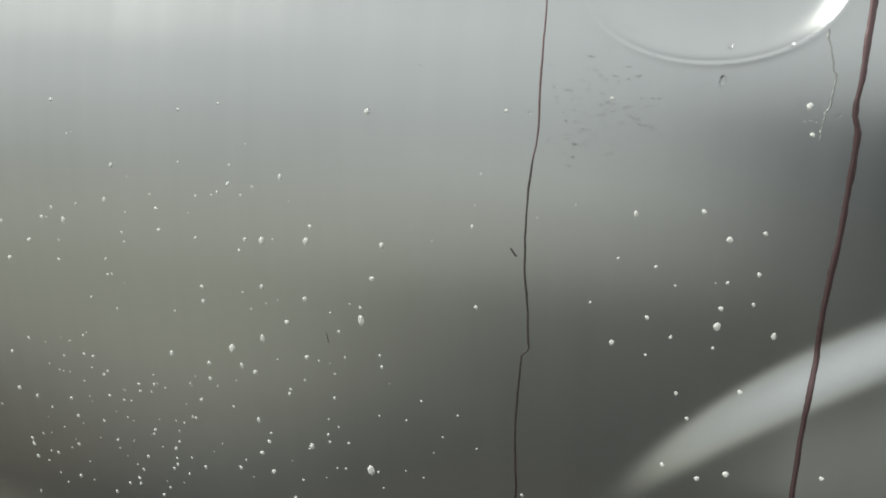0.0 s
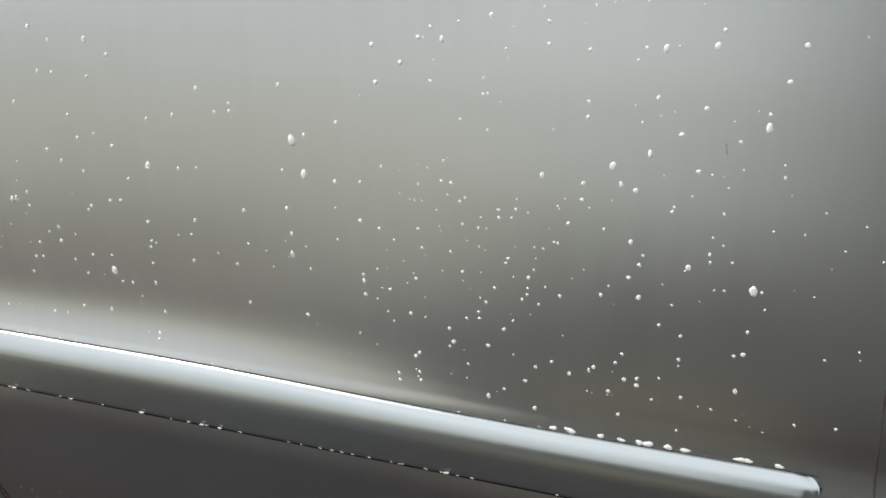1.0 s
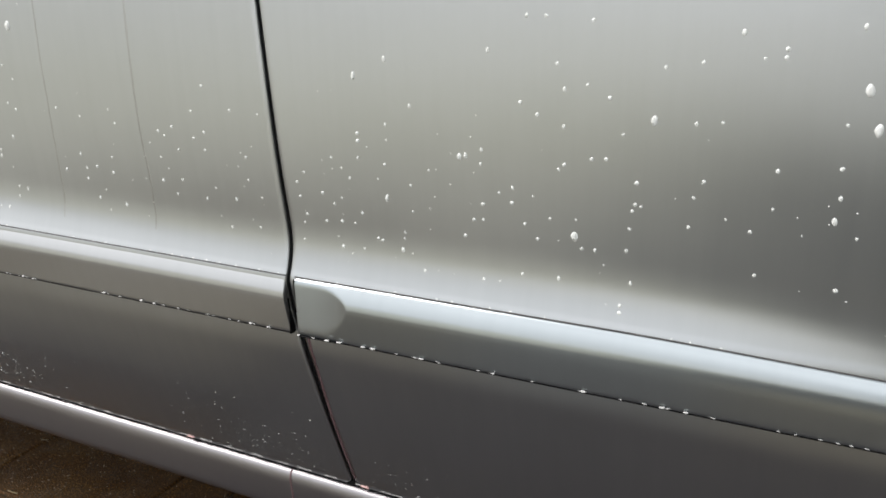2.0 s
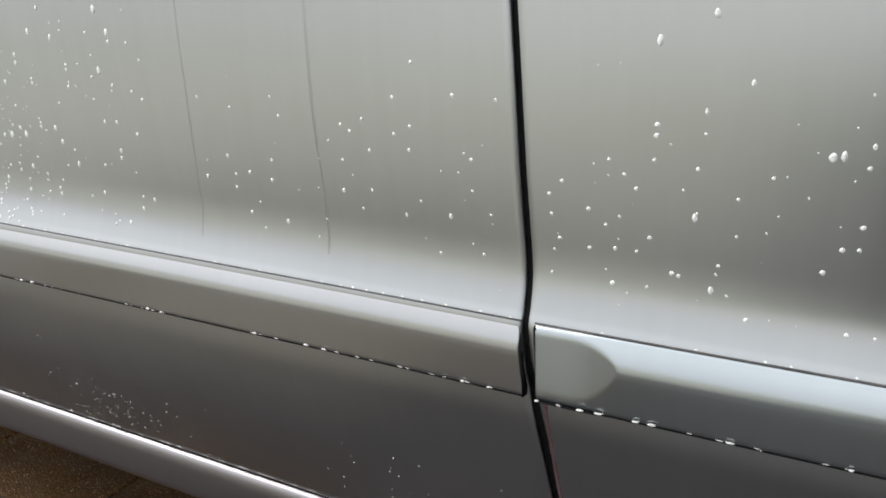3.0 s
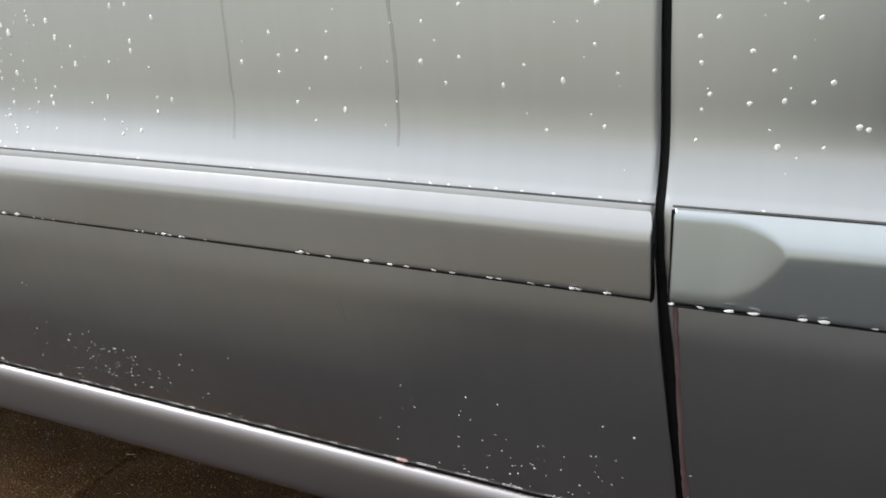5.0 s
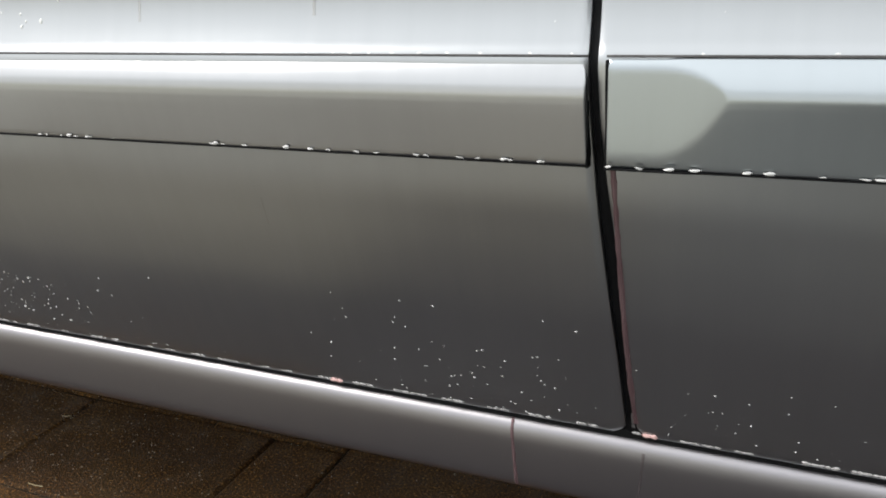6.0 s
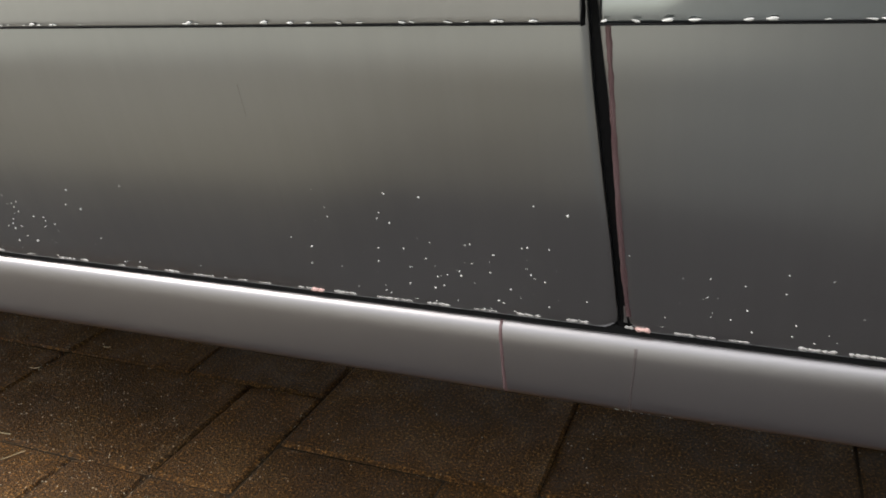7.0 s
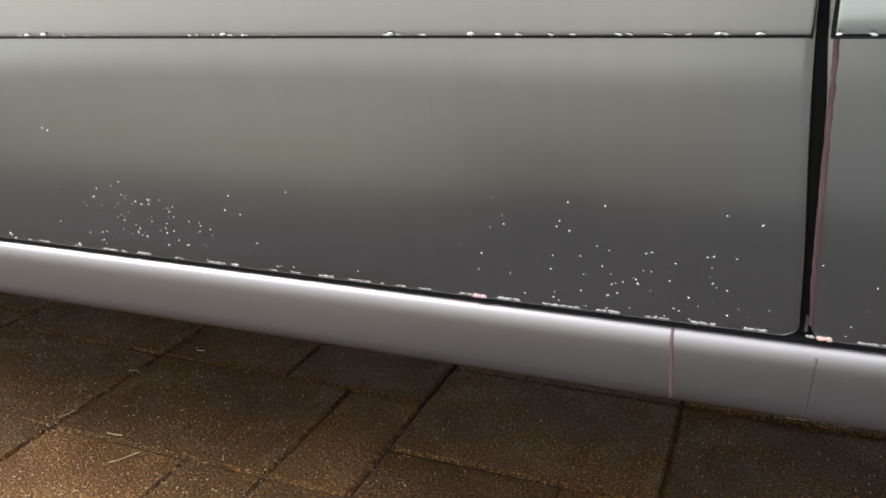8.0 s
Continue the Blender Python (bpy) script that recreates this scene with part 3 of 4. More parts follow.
FLECKS_REAR_DOOR_4 = [
    (0.3574, 0.7055, 2.4), (0.3649, 0.762, 4.7), (0.3785, 0.7469, 2.3), (0.3806, 0.6338, 2.9), (0.3864, 0.6029, 2.9), (0.3905, 0.7479, 3.1), (0.3907, 0.7529, 3.4), (0.3931, 0.6515, 2.4), (0.3934, 0.6773, 3.5), (0.4291, 0.7097, 2.4),
    (0.4299, 0.6825, 3.3), (0.4301, 0.648, 5.9), (0.431, 0.767, 4.4), (0.4314, 0.6637, 4.1), (0.4366, 0.6009, 3.5), (0.4384, 0.7308, 8.6), (0.4439, 0.6386, 2.3), (0.4462, 0.7077, 8.7), (0.4484, 0.7348, 3.9), (0.4694, 0.7047, 4.2),
    (0.4727, 0.7449, 3), (0.4864, 0.6355, 4.3), (0.4864, 0.6401, 2.6), (0.4867, 0.6253, 3.2), (0.487, 0.6795, 3.1), (0.4883, 0.7063, 3), (0.5002, 0.7947, 3.3), (0.5009, 0.6754, 3), (0.5023, 0.7718, 3.4), (0.5043, 0.718, 2.4),
]
FLECKS_REAR_DOOR_5 = [
    (0.5063, 0.6321, 2.6), (0.5088, 0.5671, 2.7), (0.5095, 0.562, 2.4), (0.5195, 0.7845, 3.3), (0.5209, 0.6162, 3.1), (0.5225, 0.583, 3.3), (0.5251, 0.5708, 2.7), (0.5256, 0.5862, 3.1), (0.5258, 0.5646, 2.7), (0.5262, 0.6429, 2.5),
    (0.5291, 0.6783, 2.4), (0.5315, 0.6656, 2.4), (0.5315, 0.7998, 2.7), (0.5393, 0.774, 2.2), (0.5395, 0.8058, 2.7), (0.545, 0.8686, 2.2), (0.546, 0.7121, 2.3), (0.547, 0.7988, 4.6), (0.5489, 0.5958, 2.4), (0.5491, 0.6095, 3),
    (0.5519, 0.5998, 3.4), (0.5527, 0.7114, 2.3), (0.5586, 0.6998, 2.3), (0.5598, 0.6525, 2.4), (0.5617, 0.5842, 2.3), (0.5621, 0.6194, 2.4), (0.5707, 0.6254, 2.4), (0.571, 0.621, 2.4), (0.5759, 0.6332, 2.4), (0.5761, 0.5621, 4.6),
]
FLECKS_REAR_DOOR_6 = [
    (0.5768, 0.6014, 3.1), (0.5777, 0.813, 3.9), (0.5817, 0.6443, 2.3), (0.5841, 0.6969, 2.2), (0.5845, 0.6919, 2.2), (0.5847, 0.8333, 3), (0.5873, 0.5697, 2.6), (0.588, 0.6157, 2.9), (0.5909, 0.6657, 2.3), (0.5954, 0.6982, 2.2),
    (0.6004, 0.6391, 2.3), (0.6023, 0.5793, 3), (0.6036, 0.6428, 2.3), (0.6044, 0.6546, 2.8), (0.6089, 0.5592, 3.4), (0.6094, 0.5914, 2.6), (0.6112, 0.7211, 4), (0.6124, 0.8101, 2.4), (0.6129, 0.7976, 2.5), (0.6202, 0.5975, 2.5),
    (0.6247, 0.6449, 2.7), (0.6283, 0.6928, 2.6), (0.632, 0.5909, 3.3), (0.636, 0.7082, 2.6), (0.6364, 0.7182, 3), (0.6366, 0.7949, 2.4), (0.6373, 0.7571, 2.9), (0.6373, 0.7661, 2.4), (0.6447, 0.596, 3.7), (0.6476, 0.5989, 2.9),
]
FLECKS_REAR_DOOR_7 = [
    (0.6502, 0.6495, 2.7), (0.6531, 0.7297, 6), (0.6574, 0.5827, 3.3), (0.6584, 0.7193, 3.8), (0.6597, 0.827, 2.7), (0.6612, 0.6048, 2.5), (0.6641, 0.566, 3), (0.665, 0.6115, 2.5), (0.6662, 0.6629, 3), (0.6662, 0.6852, 3.9),
    (0.667, 0.7165, 3.3), (0.6671, 0.5935, 3.2), (0.6679, 0.7967, 2.3), (0.672, 0.6717, 2.6), (0.6729, 0.651, 3.5), (0.6737, 0.7383, 5), (0.6749, 0.5907, 3.3), (0.6749, 0.5955, 2.9), (0.676, 0.7699, 2.8), (0.6783, 0.7966, 5.1),
    (0.6846, 0.5822, 2.2), (0.6859, 0.635, 2.2), (0.6883, 0.7059, 2.4), (0.69, 0.7502, 3.2), (0.6914, 0.8324, 3.8), (0.6989, 0.6296, 2.4), (0.699, 0.6136, 2.5), (0.6999, 0.6734, 4.3), (0.7008, 0.7302, 2.8), (0.701, 0.5618, 2.2),
]
FLECKS_REAR_DOOR_8 = [
    (0.702, 0.5872, 2.9), (0.702, 0.7653, 3.1), (0.7049, 0.7984, 5), (0.7077, 0.8067, 2.6), (0.73, 0.6213, 2.4), (0.7329, 0.5977, 4.3), (0.7347, 0.7638, 2.2), (0.7349, 0.6231, 3.1), (0.7349, 0.7563, 6.2), (0.7359, 0.638, 2.4),
    (0.7364, 0.6636, 6.8), (0.7403, 0.8678, 2.9), (0.7423, 0.781, 3), (0.7484, 0.7998, 3.3), (0.7677, 0.5807, 2.2), (0.7899, 0.5826, 2.2), (0.799, 0.771, 2.2), (0.868, 0.7599, 3.2), (0.8761, 0.8254, 3.6), (0.884, 0.775, 2.4),
    (0.896, 0.6976, 2.3), (0.9, 0.7368, 2.2), (0.906, 0.7239, 2.2), (0.906, 0.8284, 2.6), (0.9129, 0.695, 2.9), (0.916, 0.774, 4.8), (0.917, 0.7831, 2.6), (0.918, 0.8163, 3.1), (0.9259, 0.7009, 3.4), (0.929, 0.7419, 2.7),
]
FLECKS_REAR_DOOR_9 = [
    (0.932, 0.8011, 2.3), (0.9329, 0.8203, 2.3), (0.941, 0.772, 3.7), (0.9457, 0.8763, 3.1), (0.9477, 0.8644, 2.3), (0.9668, 0.7097, 2.3),
]
FLECKS_FRONT_DOOR_1 = [
    (-0.6414, 0.5916, 2.8), (-0.6339, 0.5995, 3.6), (-0.6326, 0.5825, 2.8), (-0.6271, 0.5639, 2.8), (-0.6206, 0.5871, 4.3), (-0.6198, 0.6112, 6.6), (-0.6167, 0.5347, 4.3), (-0.6145, 0.6621, 4.2), (-0.6141, 0.6672, 4.2), (-0.6108, 0.6835, 4.2),
    (-0.6091, 0.5812, 3.5), (-0.6083, 0.6563, 4.2), (-0.6067, 0.5578, 6.6), (-0.604, 0.628, 4.2), (-0.5986, 0.6721, 5.6), (-0.5909, 0.5681, 2.7), (-0.5902, 0.5714, 3.5), (-0.5873, 0.5907, 2.7), (-0.5866, 0.6279, 2.7), (-0.5856, 0.694, 6.3),
    (-0.5845, 0.5344, 3.5), (-0.5834, 0.6583, 4.1), (-0.5832, 0.7467, 5.5), (-0.5814, 0.5656, 4.2), (-0.581, 0.7243, 4.8), (-0.5804, 0.6868, 3.3), (-0.58, 0.6016, 3.4), (-0.575, 0.6417, 6.3), (-0.5721, 0.6665, 4.8), (-0.5698, 0.5526, 3.4),
]
FLECKS_FRONT_DOOR_2 = [
    (-0.569, 0.583, 3.4), (-0.5684, 0.5772, 5.6), (-0.5669, 0.6352, 2.6), (-0.5659, 0.6444, 2.6), (-0.5645, 0.7399, 4), (-0.5636, 0.598, 5.5), (-0.5632, 0.5605, 3.4), (-0.5621, 0.6155, 3.3), (-0.5609, 0.6814, 2.6), (-0.5564, 0.5543, 4.1),
    (-0.5559, 0.5509, 2.6), (-0.5558, 0.7463, 4.6), (-0.5552, 0.7499, 3.9), (-0.5549, 0.5385, 4.8), (-0.5541, 0.6157, 2.6), (-0.5525, 0.7165, 3.9), (-0.5523, 0.7211, 3.9), (-0.5499, 0.7354, 7.4), (-0.5488, 0.5695, 2.6), (-0.5486, 0.5653, 2.6),
    (-0.5474, 0.6777, 3.2), (-0.5455, 0.6969, 2.5), (-0.5438, 0.7092, 3.2), (-0.5425, 0.5444, 4), (-0.5423, 0.5771, 4.7), (-0.5422, 0.6096, 2.6), (-0.541, 0.7387, 3.9), (-0.5395, 0.5396, 3.3), (-0.5383, 0.7521, 3.2), (-0.5355, 0.5415, 2.6),
]
FLECKS_FRONT_DOOR_3 = [
    (-0.5351, 0.6628, 3.9), (-0.5347, 0.5473, 2.6), (-0.5346, 0.6663, 2.5), (-0.5344, 0.5901, 2.6), (-0.5327, 0.6842, 3.2), (-0.5319, 0.6193, 4.6), (-0.529, 0.6476, 2.5), (-0.5244, 0.5383, 2.6), (-0.5201, 0.6204, 8), (-0.5196, 0.5933, 2.5),
    (-0.5194, 0.5871, 3.9), (-0.5166, 0.5587, 3.2), (-0.5162, 0.6298, 2.5), (-0.5128, 0.7096, 4.5), (-0.512, 0.7555, 7.8), (-0.5118, 0.6691, 5.2), (-0.5114, 0.726, 3.8), (-0.5106, 0.569, 3.9), (-0.5097, 0.5514, 2.5), (-0.507, 0.5489, 2.5),
    (-0.5064, 0.5462, 2.5), (-0.5062, 0.7098, 3.7), (-0.505, 0.6278, 5.2), (-0.5048, 0.6484, 2.4), (-0.5026, 0.7345, 5.1), (-0.5018, 0.7389, 3.1), (-0.4998, 0.5924, 5.2), (-0.4997, 0.7472, 2.4), (-0.498, 0.6224, 7.2), (-0.4948, 0.5505, 2.5),
]
FLECKS_FRONT_DOOR_4 = [
    (-0.4899, 0.6866, 5), (-0.4888, 0.694, 5), (-0.4818, 0.5706, 2.4), (-0.4816, 0.5813, 2.4), (-0.4806, 0.587, 3.8), (-0.4777, 0.7438, 3.6), (-0.4742, 0.6387, 2.4), (-0.4736, 0.6315, 3.7), (-0.4731, 0.6354, 2.4), (-0.4721, 0.6741, 3),
    (-0.472, 0.67, 4.3), (-0.466, 0.5756, 3.7), (-0.4649, 0.5702, 4.4), (-0.4625, 0.7141, 6.1), (-0.4619, 0.5515, 2.4), (-0.4598, 0.5834, 2.4), (-0.4534, 0.6319, 5.5), (-0.4474, 0.6199, 5.5), (-0.4439, 0.7334, 4.7), (-0.4404, 0.655, 2.3),
    (-0.4333, 0.7097, 5.9), (-0.433, 0.6141, 2.3), (-0.4316, 0.6007, 5.5), (-0.4247, 0.7509, 2.2), (-0.4239, 0.7538, 2.2), (-0.4223, 0.6698, 3.5), (-0.4213, 0.6735, 2.2), (-0.4208, 0.6841, 2.8), (-0.4203, 0.6881, 2.8), (-0.4192, 0.7161, 2.2),
]
FLECKS_FRONT_DOOR_5 = [
    (-0.405, 0.578, 4.1), (-0.3964, 0.6038, 2.8), (-0.3913, 0.5524, 2.9), (-0.3894, 0.6792, 3.3), (-0.3867, 0.7149, 2.7), (-0.3842, 0.6425, 4.5), (-0.3788, 0.685, 6.8), (-0.3735, 0.5558, 4), (-0.3725, 0.6121, 4.5), (-0.3714, 0.6187, 4.5),
    (-0.3709, 0.733, 7.2), (-0.3694, 0.6434, 3.9), (-0.3655, 0.6738, 3.2), (-0.3604, 0.7087, 3.2), (-0.36, 0.7152, 7.2), (-0.3571, 0.5698, 3.9), (-0.3555, 0.5803, 2.7), (-0.3524, 0.7434, 4.8), (-0.3515, 0.7473, 2.6), (-0.3467, 0.6348, 4.4),
    (-0.3431, 0.6701, 3.2), (-0.3421, 0.5789, 4.5), (-0.3394, 0.7082, 2.6), (-0.3324, 0.6645, 3.1), (-0.3278, 0.6953, 2.5), (-0.3193, 0.7469, 10.6), (-0.2738, 0.6076, 3.5), (-0.2704, 0.6706, 2.7), (-0.2484, 0.6264, 3.8), (-0.2445, 0.6017, 2.7),
]
FLECKS_FRONT_DOOR_6 = [
    (-0.243, 0.6126, 2.7), (-0.2383, 0.6646, 2.2), (-0.2332, 0.5829, 3.1), (-0.228, 0.6155, 3), (-0.2205, 0.5717, 2.3), (-0.2068, 0.6116, 3.3), (-0.2042, 0.6274, 2.5), (-0.1973, 0.5798, 4.5), (-0.1971, 0.6746, 2.4), (-0.1912, 0.6616, 2.4),
    (-0.1406, 0.6116, 3.5), (-0.138, 0.6344, 2.4), (-0.136, 0.6595, 2.7), (-0.1289, 0.6555, 2.6), (-0.1253, 0.5998, 2.4), (-0.1179, 0.6646, 2.9), (-0.1156, 0.6146, 2.7), (-0.1139, 0.6435, 3), (-0.0928, 0.6565, 2.6), (-0.0917, 0.6807, 2.8),
    (-0.0892, 0.5998, 3.7), (-0.0818, 0.6465, 2.9), (-0.0797, 0.6626, 2.8), (-0.0764, 0.6116, 2.3), (-0.0754, 0.7038, 3.1), (-0.0642, 0.5757, 2.4), (-0.0542, 0.6037, 4.2), (-0.0465, 0.6847, 2.7), (-0.0365, 0.6235, 2.2), (-0.0356, 0.6445, 3.1),
]
FLECKS_FRONT_DOOR_7 = [
    (-0.0311, 0.5798, 2.6), (-0.0242, 0.6087, 2.2), (-0.0164, 0.6837, 2.4),
]
FLECKS_LOW_1 = [
    (-0.5613, 0.4037, 2.8), (-0.557, 0.296, 2.1), (-0.5569, 0.4019, 2.2), (-0.5548, 0.2964, 2.3), (-0.546, 0.3065, 2.3), (-0.542, 0.342, 2), (-0.5405, 0.3422, 2.9), (-0.5333, 0.3506, 2.2), (-0.5248, 0.3235, 2.2), (-0.5192, 0.3269, 2.2),
    (-0.519, 0.3207, 2.2), (-0.5176, 0.3378, 2.2), (-0.5097, 0.3095, 4.1), (-0.5091, 0.3468, 2.2), (-0.5062, 0.314, 2.2), (-0.5052, 0.3595, 2.1), (-0.5022, 0.3063, 2.8), (-0.4972, 0.3414, 2.8), (-0.492, 0.3392, 2.7), (-0.4892, 0.3228, 2.2),
    (-0.4829, 0.3444, 3.3), (-0.482, 0.3, 2.8), (-0.4783, 0.3126, 2.8), (-0.4778, 0.3173, 2.8), (-0.4712, 0.345, 2.1), (-0.4661, 0.338, 2.1), (-0.4653, 0.3348, 2.1), (-0.4636, 0.3301, 2.1), (-0.4617, 0.302, 2.7), (-0.4599, 0.3402, 2.1),
]
FLECKS_LOW_2 = [
    (-0.4496, 0.3272, 2.7), (-0.4393, 0.3239, 2.1), (-0.439, 0.3272, 2.1), (-0.4314, 0.3153, 2.1), (-0.4309, 0.3215, 2.1), (-0.408, 0.3423, 2.5), (-0.3998, 0.356, 2), (-0.3949, 0.3395, 2), (-0.3772, 0.2916, 2), (-0.3617, 0.2932, 2),
    (-0.3455, 0.3641, 1.9), (-0.1964, 0.3283, 2.7), (-0.1678, 0.2969, 1.8), (-0.1469, 0.3217, 2.2), (-0.1444, 0.3331, 2.1), (-0.1402, 0.357, 2.1), (-0.1317, 0.3544, 2.1), (-0.1314, 0.3765, 2), (-0.1264, 0.3055, 2.2), (-0.1255, 0.3351, 2.1),
    (-0.1109, 0.3286, 2.1), (-0.108, 0.3044, 2.7), (-0.1074, 0.3759, 2), (-0.1013, 0.3074, 2.2), (-0.0885, 0.3209, 2.1), (-0.0875, 0.3173, 3.1), (-0.0752, 0.2909, 2.2), (-0.0669, 0.3227, 2.1), (-0.0543, 0.3105, 2.2), (-0.0396, 0.3245, 2.1),
]
FLECKS_LOW_3 = [
    (-0.0307, 0.3198, 2.1), (-0.0295, 0.2996, 2.7), (-0.0132, 0.3716, 2.9), (0.091, 0.316, 2.1),
]
# clusters of the smallest specks: centre x, z, spread x, z, count
SPECKS_REAR_DOOR = [(0.06, 0.587, 0.009, 0.014, 3), (0.53, 0.65, 0.025, 0.037, 22), (0.856, 0.818, 0.057, 0.033, 17), (0.707, 0.697, 0.034, 0.038, 23), (0.348, 0.663, 0.043, 0.017, 2), (0.605, 0.672, 0.025, 0.02, 24), (0.079, 0.663, 0.054, 0.014, 4), (0.554, 0.779, 0.035, 0.04, 22), (0.674, 0.816, 0.025, 0.035, 16)]
SPECKS_FRONT_DOOR = [(-0.145, 0.612, 0.035, 0.022, 7), (-0.042, 0.642, 0.019, 0.022, 6), (-0.382, 0.694, 0.052, 0.049, 12), (-0.573, 0.579, 0.051, 0.026, 19), (-0.534, 0.653, 0.036, 0.037, 26)]
SPECKS_LOW = [(-0.56, 0.311, 0.022, 0.013, 6), (-0.033, 0.324, 0.099, 0.029, 28), (-0.493, 0.335, 0.036, 0.023, 12), (-0.589, 0.351, 0.013, 0.008, 3)]
EDGE_FOAM = [(-.514, 6, 3.2), (-.530, 5, 2.4), (-.566, 4, 1.8), (-.356, 5, 2.6), (-.340, 3, 1.4), (-.234, 5, 2.6), (-.182, 5, 2.6), (-.165, 4, 1.8), (-.045, 4, 1.8), (-.025, 3, 1.5),
             (.012, 3, 1.6), (.042, 5, 2.0), (.054, 6, 1.6), (.078, 5, 1.6), (.088, 6, 2.2), (.135, 5, 1.6), (.200, 3, 1.4), (.275, 5, 2.2), (.335, 5, 1.8), (.352, 4, 1.6), (.546, 5, 2.2)]
STRAWS = [(-.79, .18, 60, .020), (-.70, .165, -5, .022), (-.655, .13, 50, .035), (-.79, .30, 10, .014), (-.10, .22, 95, .022), (-.74, .38, 0, .012)]


# ---- ground ----
pavement = tagged(new("pavement"), "damp brown concrete block paving", "pavement", kind="structure")
bed_verts = [(-9, -.76, -.0034), (9, -.76, -.0034), (9, 4.0, -.0034), (-9, 4.0, -.0034)]
part("bed", mesh_of("bed", bed_verts, [[0, 1, 2, 3]], SAND, False), pavement, "dark joint sand")
g = 1500.0
tagged(new("ground", mesh_of("ground", [(-g, -g, -.03), (g, -g, -.03), (g, g, -.03), (-g, g, -.03)], [[0, 1, 2, 3]], GROUND, False)),
                "dull green ground reaching to the horizon", "ground", kind="structure")

# two unseen far sheets added to brighten and dim the upper doors' reflection
far_yard = mesh_of("far_yard", [(-60, -60, -.002), (60, -60, -.002), (60, -3.9, -.002), (-60, -3.9, -.002)], [[0, 1, 2, 3]], REFLECTED_PALE, False)
tagged(new("far_yard", far_yard), "unseen very pale sheet added to brighten door reflections", "ground", kind="structure")
far_field = mesh_of("far_field", [(-400, -200, .003), (-5, -200, .003), (-5, -4.1, .003), (-400, -4.1, .003)], [[0, 1, 2, 3]], REFLECTED_DULL, False)
tagged(new("far_field", far_field), "unseen dull grey-green sheet added to dim door reflections", "ground", kind="structure")
# unseen sheet added to give the doors their olive reflection
yard = mesh_of("yard", [(-40, -4.0, .002), (40, -4.0, .002), (40, -.74, .002), (-40, -.74, .002), (-40, -4.0, -.05), (40, -4.0, -.05), (40, -.74, -.05), (-40, -.74, -.05)],
               [[0, 1, 2, 3], [4, 7, 6, 5], [0, 4, 5, 1], [1, 5, 6, 2], [2, 6, 7, 3], [3, 7, 4, 0]], REFLECTED_OLIVE, False)
tagged(new("yard", yard), "unseen pale olive-grey sheet added to tint door reflections", "yard", kind="structure")

# unseen strips of stepped tone, added to grade the reflection in the paint
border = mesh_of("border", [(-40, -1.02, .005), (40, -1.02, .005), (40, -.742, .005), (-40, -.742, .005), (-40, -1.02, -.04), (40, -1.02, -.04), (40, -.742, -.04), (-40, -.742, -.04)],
                 [[0, 1, 2, 3], [4, 7, 6, 5], [0, 4, 5, 1], [1, 5, 6, 2], [2, 6, 7, 3], [3, 7, 4, 0]], REFLECTED_MID_STEP, False)
tagged(new("border", border), "unseen grey-olive strip, one step of the reflected gradient", "border", kind="structure")
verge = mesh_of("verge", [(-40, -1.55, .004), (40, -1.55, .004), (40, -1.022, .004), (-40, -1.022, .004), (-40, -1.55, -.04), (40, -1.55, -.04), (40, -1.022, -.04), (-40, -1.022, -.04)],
                [[0, 1, 2, 3], [4, 7, 6, 5], [0, 4, 5, 1], [1, 5, 6, 2], [2, 6, 7, 3], [3, 7, 4, 0]], REFLECTED_LIGHT_STEP, False)
tagged(new("verge", verge), "unseen olive strip, a lighter step of the reflected gradient", "verge", kind="structure")
# unseen dark slab, added to darken the lower reflection in the rear door
slab = mesh_of("slab", [(.10, -2.40, .002), (3.6, -2.40, .002), (3.6, -.70, .002), (.10, -.70, .002), (.10, -2.40, .012), (3.6, -2.40, .012), (3.6, -.70, .012), (.10, -.70, .012)],
               [[0, 3, 2, 1], [4, 5, 6, 7], [0, 1, 5, 4], [1, 2, 6, 5], [2, 3, 7, 6], [3, 0, 4, 7]], REFLECTED_DARK_FLOOR, False)
tagged(new("slab", slab), "unseen dark slab added to darken rear door reflections", "slab", kind="structure")
# unseen upright panel, added as the dark shape reflected in the rear door
wall = mesh_of("wall_south", [(1.02, -2.9, -.02), (3.6, -2.9, -.02), (3.6, -2.7, -.02), (1.02, -2.7, -.02), (1.02, -2.9, 1.9), (3.6, -2.9, 1.9), (3.6, -2.7, 1.9), (1.02, -2.7, 1.9)],
               [[0, 3, 2, 1], [4, 5, 6, 7], [0, 1, 5, 4], [1, 2, 6, 5], [2, 3, 7, 6], [3, 0, 4, 7]], REFLECTED_DARK, False)
tagged(new("wall_south", wall), "unseen dark grey panel added to darken rear door reflections", "wall", kind="structure")

PAVER_MESH = {}


